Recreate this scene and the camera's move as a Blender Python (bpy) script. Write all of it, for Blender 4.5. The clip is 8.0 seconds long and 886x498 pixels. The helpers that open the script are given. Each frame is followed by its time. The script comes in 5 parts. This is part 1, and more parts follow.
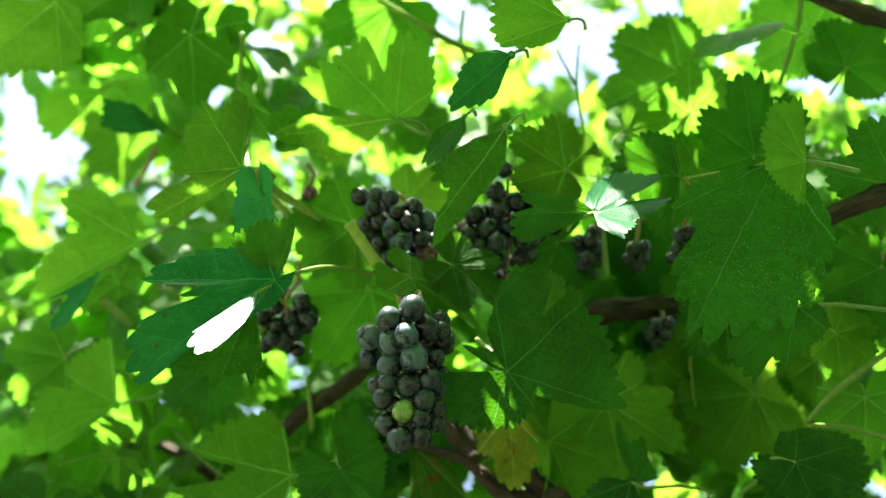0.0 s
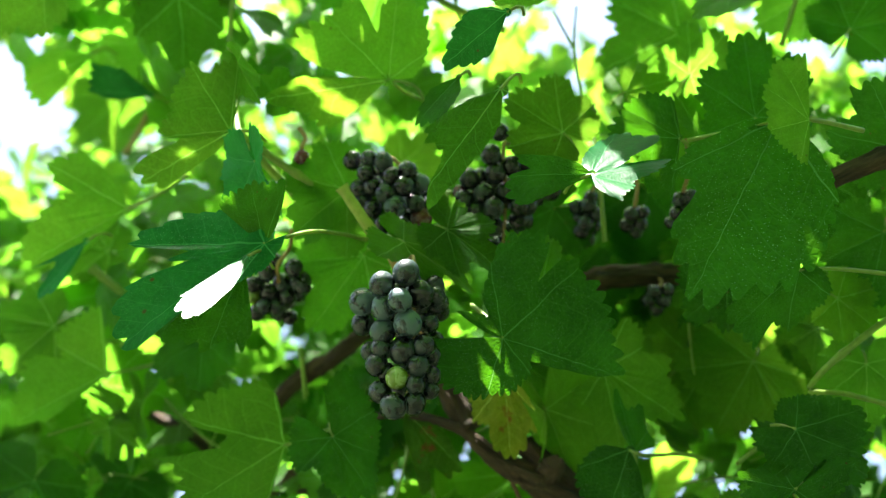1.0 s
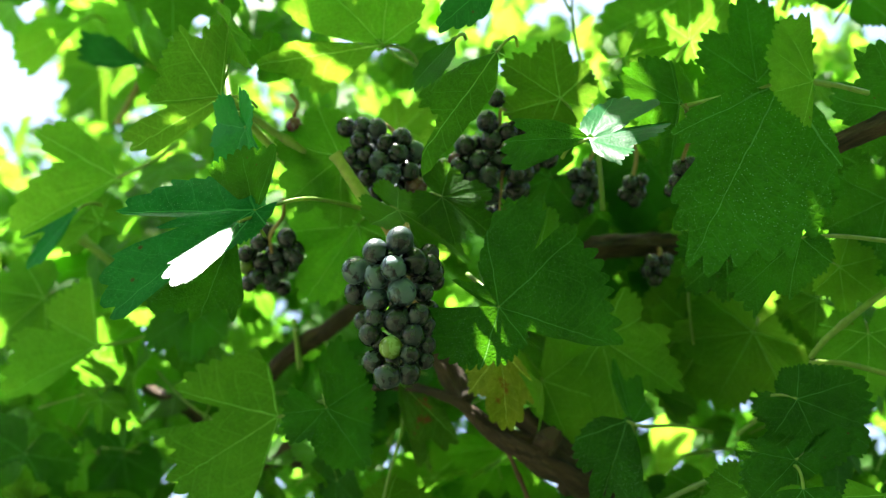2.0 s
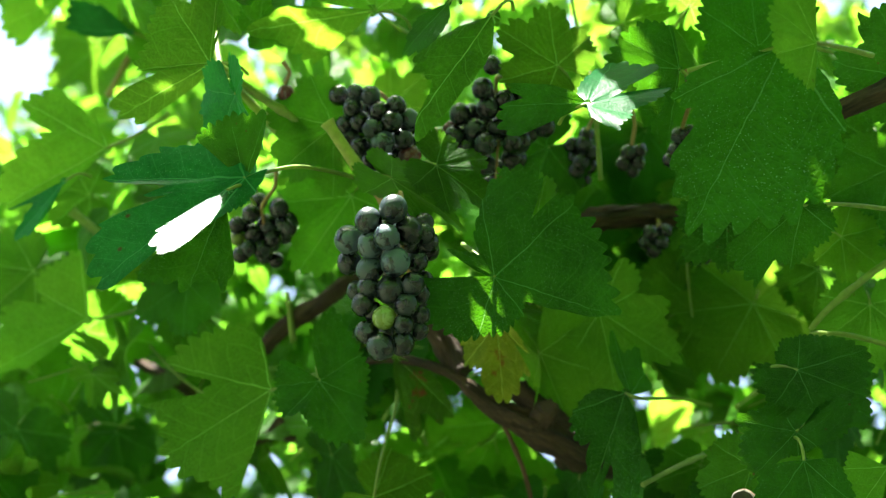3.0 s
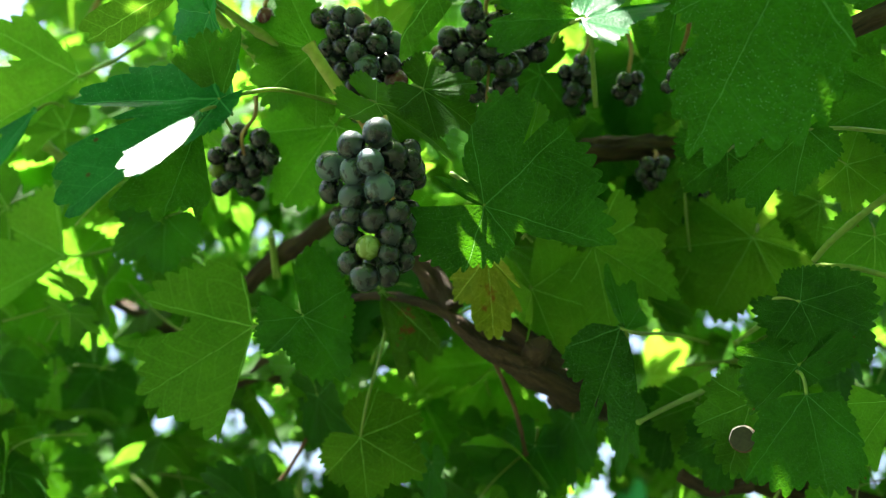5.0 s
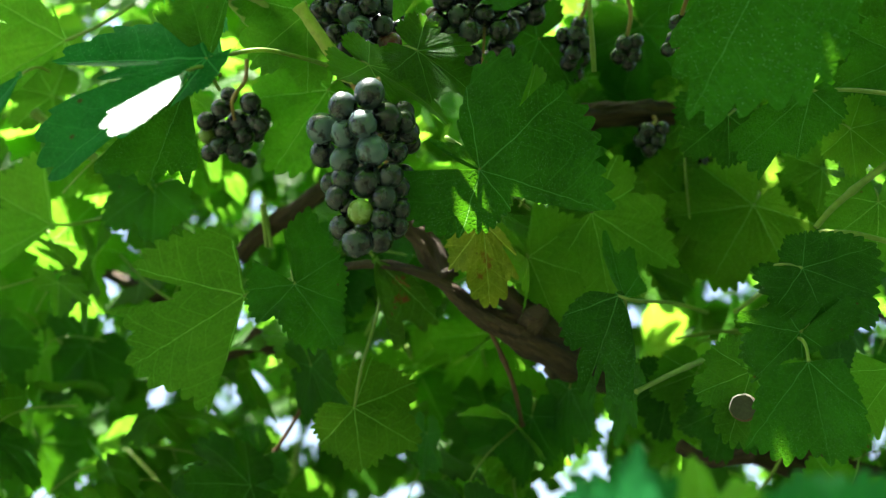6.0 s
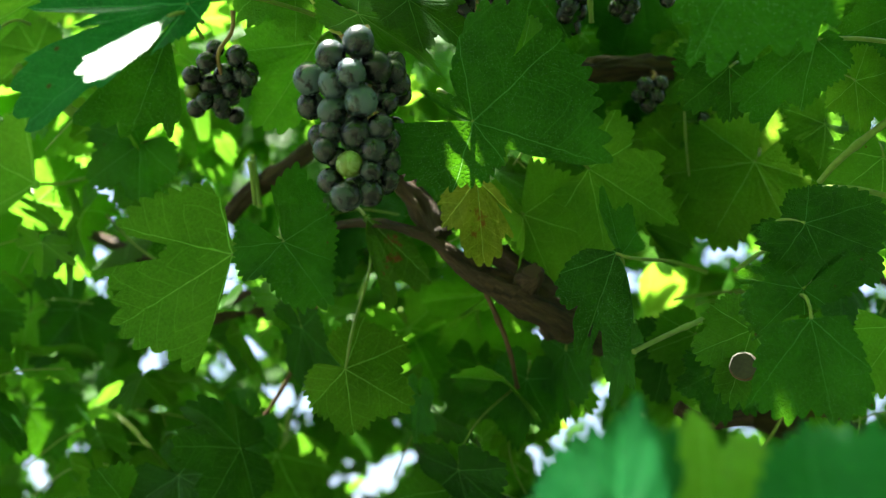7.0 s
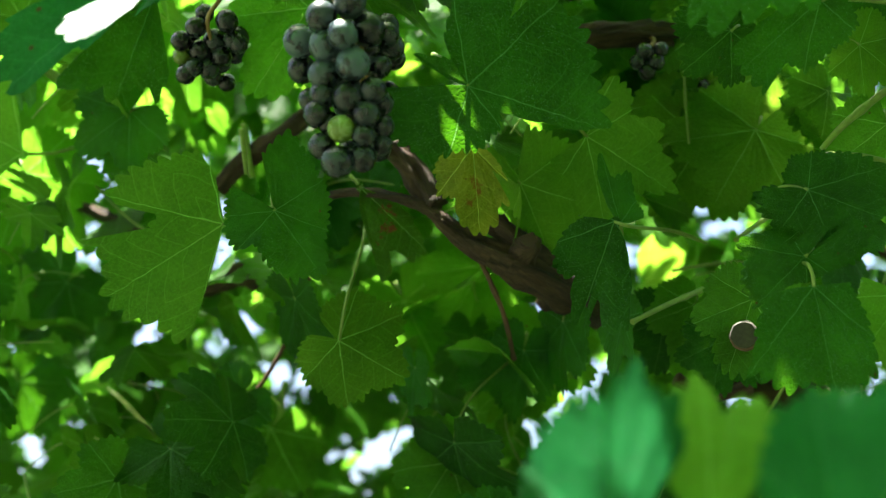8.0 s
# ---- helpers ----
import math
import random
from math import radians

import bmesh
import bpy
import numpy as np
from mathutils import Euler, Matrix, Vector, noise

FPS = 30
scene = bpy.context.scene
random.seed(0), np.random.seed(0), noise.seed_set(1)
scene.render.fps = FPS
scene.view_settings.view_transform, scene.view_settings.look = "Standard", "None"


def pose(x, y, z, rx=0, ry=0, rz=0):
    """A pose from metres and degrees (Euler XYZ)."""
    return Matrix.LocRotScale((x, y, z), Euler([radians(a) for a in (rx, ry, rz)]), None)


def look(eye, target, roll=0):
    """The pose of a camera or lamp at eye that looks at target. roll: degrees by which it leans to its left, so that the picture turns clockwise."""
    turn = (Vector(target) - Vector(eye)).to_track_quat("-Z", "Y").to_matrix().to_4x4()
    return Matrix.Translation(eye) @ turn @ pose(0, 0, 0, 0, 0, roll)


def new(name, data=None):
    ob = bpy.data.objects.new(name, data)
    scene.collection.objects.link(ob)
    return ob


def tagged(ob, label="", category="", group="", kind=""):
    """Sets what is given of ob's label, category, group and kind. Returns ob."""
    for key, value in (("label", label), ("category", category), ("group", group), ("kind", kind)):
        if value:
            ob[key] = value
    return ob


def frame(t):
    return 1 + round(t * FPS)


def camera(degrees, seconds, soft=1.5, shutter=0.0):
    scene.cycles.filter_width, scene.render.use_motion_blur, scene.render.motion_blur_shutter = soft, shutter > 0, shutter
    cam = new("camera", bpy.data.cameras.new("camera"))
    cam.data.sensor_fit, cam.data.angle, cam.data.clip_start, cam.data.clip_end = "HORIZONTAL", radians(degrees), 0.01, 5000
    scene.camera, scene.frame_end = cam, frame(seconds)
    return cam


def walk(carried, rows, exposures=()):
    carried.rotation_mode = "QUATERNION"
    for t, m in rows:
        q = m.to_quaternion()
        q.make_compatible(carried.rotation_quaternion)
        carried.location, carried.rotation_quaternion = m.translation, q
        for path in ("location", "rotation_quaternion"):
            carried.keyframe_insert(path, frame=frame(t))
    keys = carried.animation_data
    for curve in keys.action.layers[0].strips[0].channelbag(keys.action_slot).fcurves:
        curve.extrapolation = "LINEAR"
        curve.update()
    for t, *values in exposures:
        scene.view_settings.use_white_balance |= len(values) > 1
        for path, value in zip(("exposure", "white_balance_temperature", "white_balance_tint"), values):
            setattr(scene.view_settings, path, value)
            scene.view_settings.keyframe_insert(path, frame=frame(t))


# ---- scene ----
cam = camera(45.7, 8.0, soft=1.2)
cam.data.dof.use_dof = True
cam.data.dof.focus_distance = 0.66
cam.data.dof.aperture_fstop = 4.8
METRES, EYE, TILT, LEAN, TURN = 0.14, 1.6, 33.0, -5.0, 0.0
ROWS = [
    (0.0, 0.0, 0.0, 0.0, -0.16, -1.83, 4.94),
    (0.5, 0.0062, 0.0655, -0.0355, -0.23, -2.64, 5.0),
    (1.0, 0.0106, 0.1116, -0.06, -0.31, -3.2, 5.03),
    (1.5, 0.0163, 0.162, -0.0863, -0.36, -3.82, 5.08),
    (3.0, 0.0346, 0.3059, -0.1774, -0.52, -5.52, 5.19),
    (3.5, 0.0389, 0.3551, -0.2096, -0.6, -6.08, 5.22),
    (4.0, 0.0445, 0.411, -0.2453, -0.68, -6.78, 5.26),
    (4.5, 0.0502, 0.4712, -0.2826, -0.78, -7.51, 5.29),
    (6.0, 0.0655, 0.6185, -0.3878, -0.97, -9.33, 5.34),
    (6.5, 0.0732, 0.6855, -0.4356, -1.05, -10.18, 5.37),
    (7.0, 0.0795, 0.7434, -0.4797, -1.15, -10.92, 5.4),
    (7.5, 0.0813, 0.782, -0.5085, -1.23, -11.43, 5.42),
    (8.0, 0.0879, 0.8308, -0.5466, -1.29, -12.08, 5.46),
]
walk(cam, [(t, pose(0, 0, EYE, TILT, LEAN, TURN) @ pose(METRES * x, METRES * y, METRES * z, 90 + pitch, roll, yaw)) for t, x, y, z, yaw, pitch, roll in ROWS],
     exposures=[(0.0, 3.54), (4.0, 3.5), (8.0, 3.44)])

# ---- world and sun ----
SUN = Vector((-0.18, -0.08, 0.98)).normalized()
world = bpy.data.worlds.new("sky")
scene.world = world
world.use_nodes = True
wn = world.node_tree
sky = wn.nodes.new("ShaderNodeTexSky")
sky.sky_type = "NISHITA"
sky.sun_disc = False
sky.sun_elevation = math.asin(SUN.z)
sky.sun_rotation = math.atan2(SUN.x, SUN.y)
sky.dust_density = 5.0
sky.air_density = 1.0
wn.links.new(sky.outputs[0], wn.nodes["Background"].inputs["Color"])
wn.nodes["Background"].inputs["Strength"].default_value = 0.05
sun_data = bpy.data.lights.new("sun", "SUN")
sun_data.energy, sun_data.angle, sun_data.color = 5.0, radians(0.53), (1.0, 0.95, 0.86)
sun_lamp = new("sun", sun_data)
sun_lamp.matrix_world = look((0, 0, 30), Vector((0, 0, 30)) - SUN)


# ---- materials ----
def material(name):
    m = bpy.data.materials.new(name)
    m.use_nodes = True
    t = m.node_tree
    return m, t, t.nodes["Principled BSDF"], t.nodes["Material Output"]


def add(t, kind, **values):
    n = t.nodes.new("ShaderNode" + kind)
    for key, value in values.items():
        n.inputs[key].default_value = value
    return n


def ramp(t, source, *stops):
    n = t.nodes.new("ShaderNodeValToRGB")
    while len(n.color_ramp.elements) < len(stops):
        n.color_ramp.elements.new(0.5)
    for e, (at, c) in zip(n.color_ramp.elements, stops):
        e.position = at
        e.color = (*c, 1) if isinstance(c, tuple) else (c, c, c, 1)
    t.links.new(source, n.inputs[0])
    return n.outputs[0]


def mixed(t, factor, a, b, how="MIX"):
    n = t.nodes.new("ShaderNodeMix")
    n.data_type, n.blend_type = "RGBA", how
    for socket, value in ((n.inputs[0], factor), (n.inputs[6], a), (n.inputs[7], b)):
        if isinstance(value, bpy.types.NodeSocket):
            t.links.new(value, socket)
        elif isinstance(value, tuple):
            socket.default_value = (*value, 1)
        else:
            socket.default_value = value
    return n.outputs[2]


def vein_pattern(t, uv):
    """The ribs and side veins of a leaf, by its flat shape: ribs fan out from the stalk, side veins leave them at half a right angle."""
    def calc(how, a, b=None, c=None):
        n = t.nodes.new("ShaderNodeMath")
        n.operation = how
        for socket, value in zip(n.inputs, (a, b, c)):
            if isinstance(value, bpy.types.NodeSocket):
                t.links.new(value, socket)
            elif value is not None:
                socket.default_value = value
        return n.outputs[0]

    wob = add(t, "TexNoise", Scale=5.0, Detail=1.0)
    t.links.new(uv, wob.inputs["Vector"])
    sway = t.nodes.new("ShaderNodeVectorMath")
    sway.operation = "MULTIPLY_ADD"
    sway.inputs[1].default_value = (0.05, 0.05, 0)
    t.links.new(wob.outputs["Color"], sway.inputs[0])
    t.links.new(uv, sway.inputs[2])
    back = t.nodes.new("ShaderNodeVectorMath")
    back.operation = "SUBTRACT"
    back.inputs[1].default_value = (0.025, 0.025, 0)
    t.links.new(sway.outputs[0], back.inputs[0])
    xyz = t.nodes.new("ShaderNodeSeparateXYZ")
    t.links.new(back.outputs[0], xyz.inputs[0])
    x, y = xyz.outputs[0], xyz.outputs[1]
    far = calc("SQRT", calc("ADD", calc("MULTIPLY", x, x), calc("MULTIPLY", y, y)))
    turn = calc("ABSOLUTE", calc("ARCTAN2", x, y))
    rib = calc("MULTIPLY_ADD", calc("GREATER_THAN", turn, 0.43), 0.86, calc("MULTIPLY", calc("GREATER_THAN", turn, 1.33), 0.94))
    off = calc("SUBTRACT", turn, rib)
    along, across = calc("MULTIPLY", far, calc("COSINE", off)), calc("MULTIPLY", far, calc("ABSOLUTE", calc("SINE", off)))
    wide = calc("MULTIPLY_ADD", along, -0.0055, 0.0075)
    ribs = calc("SUBTRACT", 1.0, calc("SMOOTH_MIN", calc("DIVIDE", across, wide), 1.0, 0.3))
    ribs = calc("MINIMUM", 1.0, calc("MAXIMUM", 0.0, calc("MULTIPLY", ribs, 1.6)))
    bend = calc("MULTIPLY", calc("MULTIPLY", across, across), 0.9)
    row = calc("FRACT", calc("DIVIDE", calc("SUBTRACT", along, calc("SUBTRACT", calc("MULTIPLY", across, 0.95), bend)), 0.17))
    near = calc("MULTIPLY", calc("MINIMUM", row, calc("SUBTRACT", 1.0, row)), 0.17)
    side = calc("MAXIMUM", 0.0, calc("SUBTRACT", 1.0, calc("DIVIDE", near, 0.006)))
    side = calc("MULTIPLY", calc("MINIMUM", 1.0, calc("MULTIPLY", side, 1.3)), 0.33)
    return ribs, side


def leaf_material(name, dark, light, glow, through_share=0.5, dust=0.5, blotch=None, rough=0.45, rib=1.0, spots=0.58, gloss=0.08, relief=0.45):
    """A leaf blade: mottled green, a fine net of small veins, pale dust specks, and light let through."""
    m, t, p, out = material(name)
    uv = t.nodes.new("ShaderNodeUVMap")
    info = t.nodes.new("ShaderNodeObjectInfo")
    island = t.nodes.new("ShaderNodeNewGeometry")
    shift = t.nodes.new("ShaderNodeVectorMath")
    shift.operation = "MULTIPLY_ADD"
    shift.inputs[1].default_value = (1, 1, 1)
    both = t.nodes.new("ShaderNodeMath")
    both.operation = "ADD"
    t.links.new(info.outputs["Random"], both.inputs[0])
    t.links.new(island.outputs["Random Per Island"], both.inputs[1])
    grow = t.nodes.new("ShaderNodeMath")
    grow.operation = "MULTIPLY"
    grow.inputs[1].default_value = 23.0
    t.links.new(both.outputs[0], grow.inputs[0])
    t.links.new(uv.outputs[0], shift.inputs[0])
    t.links.new(grow.outputs[0], shift.inputs[2])
    place = shift.outputs[0]
    broad = add(t, "TexNoise", Scale=2.2, Detail=4.0, Roughness=0.6)
    fine = add(t, "TexNoise", Scale=28.0, Detail=3.0, Roughness=0.6)
    net = add(t, "TexVoronoi", Scale=26.0, Randomness=0.9)
    net.feature = "DISTANCE_TO_EDGE"
    specks = add(t, "TexVoronoi", Scale=62.0)
    speck_mask = add(t, "TexNoise", Scale=4.0, Detail=2.0)
    for n in (broad, fine, net, specks, speck_mask):
        t.links.new(place, n.inputs["Vector"])
    base = ramp(t, broad.outputs["Fac"], (0.3, dark), (0.7, light))
    ribs, twigs = vein_pattern(t, uv.outputs[0])
    wrapped = t.nodes.new("ShaderNodeMath")
    wrapped.operation = "FRACT"
    t.links.new(both.outputs[0], wrapped.inputs[0])
    vary = ramp(t, wrapped.outputs[0], (0.0, 0.62), (0.5, 0.95), (1.0, 1.3))
    base = mixed(t, 1.0, base, vary, "MULTIPLY")
    base = mixed(t, 0.3, base, ramp(t, fine.outputs["Fac"], (0.3, 0.45), (0.7, 1.25)), "MULTIPLY")
    lines = ramp(t, net.outputs["Distance"], (0.0, 1.0), (0.06, 0.0))
    lined = t.nodes.new("ShaderNodeMath")
    lined.operation = "MULTIPLY"
    lined.inputs[1].default_value = 0.2
    t.links.new(lines, lined.inputs[0])
    pale = tuple(min(1.0, 1.8 * c + 0.01) for c in light)
    base = mixed(t, lined.outputs[0], base, pale)
    base = mixed(t, twigs, base, tuple(rib * p_ + (1 - rib) * l_ for p_, l_ in zip(pale, light)))
    base = mixed(t, ribs, base, tuple(rib * min(1.0, 2.2 * c + 0.02) + (1 - rib) * c for c in light))
    glow_col = mixed(t, 0.75, glow, vary, "MULTIPLY")
    glow_col = mixed(t, 0.35, glow_col, ramp(t, broad.outputs["Fac"], (0.3, 0.45), (0.7, 1.3)), "MULTIPLY")
    glow_col = mixed(t, lined.outputs[0], glow_col, tuple(min(1.0, 1.3 * c + 0.05) for c in glow))
    glow_col = mixed(t, 0.35, glow_col, ramp(t, fine.outputs["Fac"], (0.3, 0.55), (0.7, 1.25)), "MULTIPLY")
    glow_col = mixed(t, twigs, glow_col, tuple(min(1.0, 1.35 * c + 0.07) for c in glow))
    glow_col = mixed(t, ribs, glow_col, tuple(min(1.0, 1.45 * c + 0.14) for c in glow))
    if blotch:
        patches = add(t, "TexNoise", Scale=3.2, Detail=6.0, Roughness=0.65)
        t.links.new(place, patches.inputs["Vector"])
        where = ramp(t, patches.outputs["Fac"], (spots, 0.0), (spots + 0.05, 1.0))
        base = mixed(t, where, base, blotch)
        glow_col = mixed(t, where, glow_col, tuple(0.8 * c for c in blotch))
    sores = add(t, "TexVoronoi", Scale=5.5)
    t.links.new(place, sores.inputs["Vector"])
    sore_mask = ramp(t, sores.outputs["Color"], (0.78, 0.0), (0.8, 1.0))
    sore = mixed(t, 1.0, ramp(t, sores.outputs["Distance"], (0.05, 0.9), (0.12, 0.0)), sore_mask, "MULTIPLY")
    base = mixed(t, sore, base, (0.10, 0.05, 0.018))
    glow_col = mixed(t, sore, glow_col, (0.08, 0.05, 0.01))
    if dust:
        dots = ramp(t, specks.outputs["Distance"], (0.10, 1.0), (0.2, 0.0))
        some = ramp(t, speck_mask.outputs["Fac"], (0.30, 0.15 * dust), (0.6, dust))
        dots = mixed(t, 1.0, dots, some, "MULTIPLY")
        base = mixed(t, dots, base, (0.24, 0.45, 0.24))
    t.links.new(base, p.inputs["Base Color"])
    t.links.new(ramp(t, fine.outputs["Fac"], (0.2, rough - 0.12), (0.8, rough + 0.1)), p.inputs["Roughness"])
    p.inputs["Specular IOR Level"].default_value = gloss
    bump = add(t, "Bump", Strength=relief, Distance=0.0007)
    hills = mixed(t, 0.35, ramp(t, net.outputs["Distance"], (0.0, 0.0), (0.25, 1.0)), fine.outputs["Fac"])
    hills = mixed(t, twigs, hills, (0.0, 0.0, 0.0))
    t.links.new(hills, bump.inputs["Height"])
    t.links.new(bump.outputs[0], p.inputs["Normal"])
    trans = t.nodes.new("ShaderNodeBsdfTranslucent")
    t.links.new(glow_col, trans.inputs["Color"])
    t.links.new(bump.outputs[0], trans.inputs["Normal"])
    share = t.nodes.new("ShaderNodeMixShader")
    share.inputs[0].default_value = through_share
    t.links.new(p.outputs[0], share.inputs[1])
    t.links.new(trans.outputs[0], share.inputs[2])
    t.links.new(share.outputs[0], out.inputs["Surface"])
    return m


def soft_material(name, a, b, scale, rough=0.5, glow=None, share=0.35, bump_by=0.0, stretch=(1, 1, 1), along=False):
    """A stem, vein or bark: two tones by noise, with relief, and some light let through where it is green."""
    m, t, p, out = material(name)
    co = t.nodes.new("ShaderNodeTexCoord")
    mp = add(t, "Mapping", Scale=stretch)
    t.links.new(co.outputs["UV" if along else "Object"], mp.inputs["Vector"])
    n1 = add(t, "TexNoise", Scale=scale, Detail=6.0, Roughness=0.65)
    n2 = add(t, "TexNoise", Scale=scale * 6, Detail=4.0, Roughness=0.6)
    for n in (n1, n2):
        t.links.new(mp.outputs[0], n.inputs["Vector"])
    base = ramp(t, n1.outputs["Fac"], (0.35, a), (0.65, b))
    base = mixed(t, 0.5, base, ramp(t, n2.outputs["Fac"], (0.3, 0.5), (0.7, 1.3)), "MULTIPLY")
    t.links.new(base, p.inputs["Base Color"])
    p.inputs["Roughness"].default_value = rough
    if bump_by:
        bump = add(t, "Bump", Strength=1.0, Distance=bump_by)
        t.links.new(mixed(t, 0.5, n1.outputs["Fac"], n2.outputs["Fac"]), bump.inputs["Height"])
        t.links.new(bump.outputs[0], p.inputs["Normal"])
    if glow:
        trans = add(t, "BsdfTranslucent", Color=(*glow, 1))
        sh = t.nodes.new("ShaderNodeMixShader")
        sh.inputs[0].default_value = share
        t.links.new(p.outputs[0], sh.inputs[1])
        t.links.new(trans.outputs[0], sh.inputs[2])
        t.links.new(sh.outputs[0], out.inputs["Surface"])
    return m


def berry_material(name, skin, bloom, cover=0.5, inner=0.0):
    """Grape skin with a waxy bloom that is rubbed off in patches."""
    m, t, p, out = material(name)
    co = t.nodes.new("ShaderNodeTexCoord")
    info = t.nodes.new("ShaderNodeObjectInfo")
    sh = t.nodes.new("ShaderNodeVectorMath")
    sh.operation = "ADD"
    big = t.nodes.new("ShaderNodeMath")
    big.operation = "MULTIPLY"
    big.inputs[1].default_value = 37.0
    t.links.new(info.outputs["Random"], big.inputs[0])
    t.links.new(co.outputs["Object"], sh.inputs[0])
    t.links.new(big.outputs[0], sh.inputs[1])
    n1 = add(t, "TexNoise", Scale=1.1, Detail=5.0, Roughness=0.55, Distortion=0.35)
    n2 = add(t, "TexNoise", Scale=16.0, Detail=4.0, Roughness=0.7)
    for n in (n1, n2):
        t.links.new(sh.outputs[0], n.inputs["Vector"])
    rubbed = ramp(t, n1.outputs["Fac"], (0.60 - 0.3 * cover, 0.1), (0.70 - 0.3 * cover, 1.0))
    grain = ramp(t, n2.outputs["Fac"], (0.3, 0.75), (0.7, 1.0))
    wax = mixed(t, 1.0, rubbed, grain, "MULTIPLY")
    tone = ramp(t, info.outputs["Random"], (0.0, 0.4), (1.0, 1.5))
    col = mixed(t, wax, skin, mixed(t, 1.0, bloom, tone, "MULTIPLY"))
    t.links.new(col, p.inputs["Base Color"])
    t.links.new(ramp(t, wax, (0.0, 0.14), (1.0, 0.36)), p.inputs["Roughness"])
    p.inputs["Specular IOR Level"].default_value = 0.5
    if inner:
        p.inputs["Subsurface Weight"].default_value = inner
        p.inputs["Subsurface Radius"].default_value = (0.006, 0.006, 0.002)
        p.inputs["Subsurface Scale"].default_value = 0.6
    bump = add(t, "Bump", Strength=0.25, Distance=0.0004)
    t.links.new(n2.outputs["Fac"], bump.inputs["Height"])
    t.links.new(bump.outputs[0], p.inputs["Normal"])
    return m


GREEN = leaf_material("leaf_green", (0.0112, 0.0526, 0.0034), (0.0269, 0.0963, 0.0067), (0.1462, 0.4300, 0.0189), 0.49, 0.25)
DUSTY = leaf_material("leaf_dusty", (0.0064, 0.0460, 0.0037), (0.0166, 0.0966, 0.0083), (0.0765, 0.2970, 0.0054), 0.32, 1.0, rough=0.5, rib=0.3, gloss=0.1)
# Green leaf with the blue of the sky's light painted into its base colour.
SKYLIT = leaf_material("leaf_skylit", (0.0034, 0.0850, 0.0204), (0.0119, 0.1530, 0.0382), (0.0450, 0.3060, 0.0225), 0.32, 0.5, rough=0.36, rib=0.2, gloss=0.1, relief=0.14)
PALE = leaf_material("leaf_pale", (0.0198, 0.0880, 0.0033), (0.0396, 0.1375, 0.0066), (0.2050, 0.4510, 0.0246), 0.5, 0.1)
YELLOW = leaf_material("leaf_yellowing", (0.09, 0.17, 0.014), (0.34, 0.36, 0.04), (0.38, 0.46, 0.03), 0.5, 0.1, (0.24, 0.12, 0.02), spots=0.60)
# Paler leaf underside, its base raised further in place of light shining through.
LITUNDERSIDE = leaf_material("leaf_lit_underside", (0.055, 0.190, 0.014), (0.085, 0.25, 0.022), (0.20, 0.46, 0.02), 0.42, 0.1, rib=0.6, relief=0.25)
SCORCHED = leaf_material("leaf_scorched", (0.0240, 0.0680, 0.0096), (0.0440, 0.1040, 0.0160), (0.1040, 0.2880, 0.0064), 0.5, 0.1, (0.16, 0.06, 0.02))
VEIN = soft_material("leaf_vein", (0.07, 0.16, 0.025), (0.11, 0.21, 0.035), 60, 0.5, (0.42, 0.68, 0.12), 0.6)
DARKVEIN = soft_material("dark_leaf_vein", (0.025, 0.105, 0.014), (0.04, 0.14, 0.022), 60, 0.5, (0.16, 0.4, 0.03), 0.4)
STALK = soft_material("green_stalk", (0.14, 0.24, 0.035), (0.23, 0.33, 0.06), 40, 0.45, (0.3, 0.45, 0.05), 0.25, 0.0005)
LIMESTALK = soft_material("lime_shoot", (0.34, 0.42, 0.07), (0.46, 0.52, 0.12), 40, 0.45, (0.4, 0.5, 0.06), 0.2, 0.0005)
REDSTALK = soft_material("ripening_cane", (0.20, 0.10, 0.035), (0.30, 0.22, 0.06), 35, 0.5, None, 0, 0.0006)
CANE = soft_material("brown_cane", (0.07, 0.032, 0.014), (0.14, 0.075, 0.033), 45, 0.7, None, 0, 0.0012, (1, 1, 0.3))
BARK = soft_material("old_bark", (0.006, 0.004, 0.0025), (0.085, 0.052, 0.025), 150, 0.9, None, 0, 0.006, (1, 0.16, 1), True)
CUT = soft_material("cut_pith", (0.022, 0.024, 0.011), (0.045, 0.045, 0.022), 90, 0.8, None, 0, 0.0006)
BLUE = berry_material("grape_blue", (0.004, 0.005, 0.007), (0.050, 0.080, 0.092), 0.72)
# The blue grape with dimmer bloom: shade painted in for low and deep berries.
SHADEDBLUE = berry_material("grape_shaded", (0.004, 0.0045, 0.006), (0.016, 0.027, 0.030), 0.45)
REDDISH = berry_material("grape_reddening", (0.09, 0.012, 0.016), (0.2, 0.12, 0.14), 0.3, 0.3)
UNRIPE = berry_material("grape_unripe", (0.13, 0.2, 0.03), (0.17, 0.25, 0.08), 0.4, 0.35)
SOIL = soft_material("grassy_earth", (0.03, 0.04, 0.018), (0.055, 0.065, 0.03), 3, 0.95, None, 0, 0.01)


# ---- builders ----
def link(name, mesh, mat, parent=None, label=""):
    ob = new(name, mesh)
    if mat and not mesh.materials:
        mesh.materials.append(mat)
    if parent:
        ob.parent = parent
        ob.matrix_parent_inverse = parent.matrix_world.inverted()
    if label:
        tagged(ob, label)
    return ob


def smooth(mesh):
    mesh.polygons.foreach_set("use_smooth", [True] * len(mesh.polygons))
    return mesh


MAIN = (0.0, 0.86, -0.86, 1.80, -1.80)


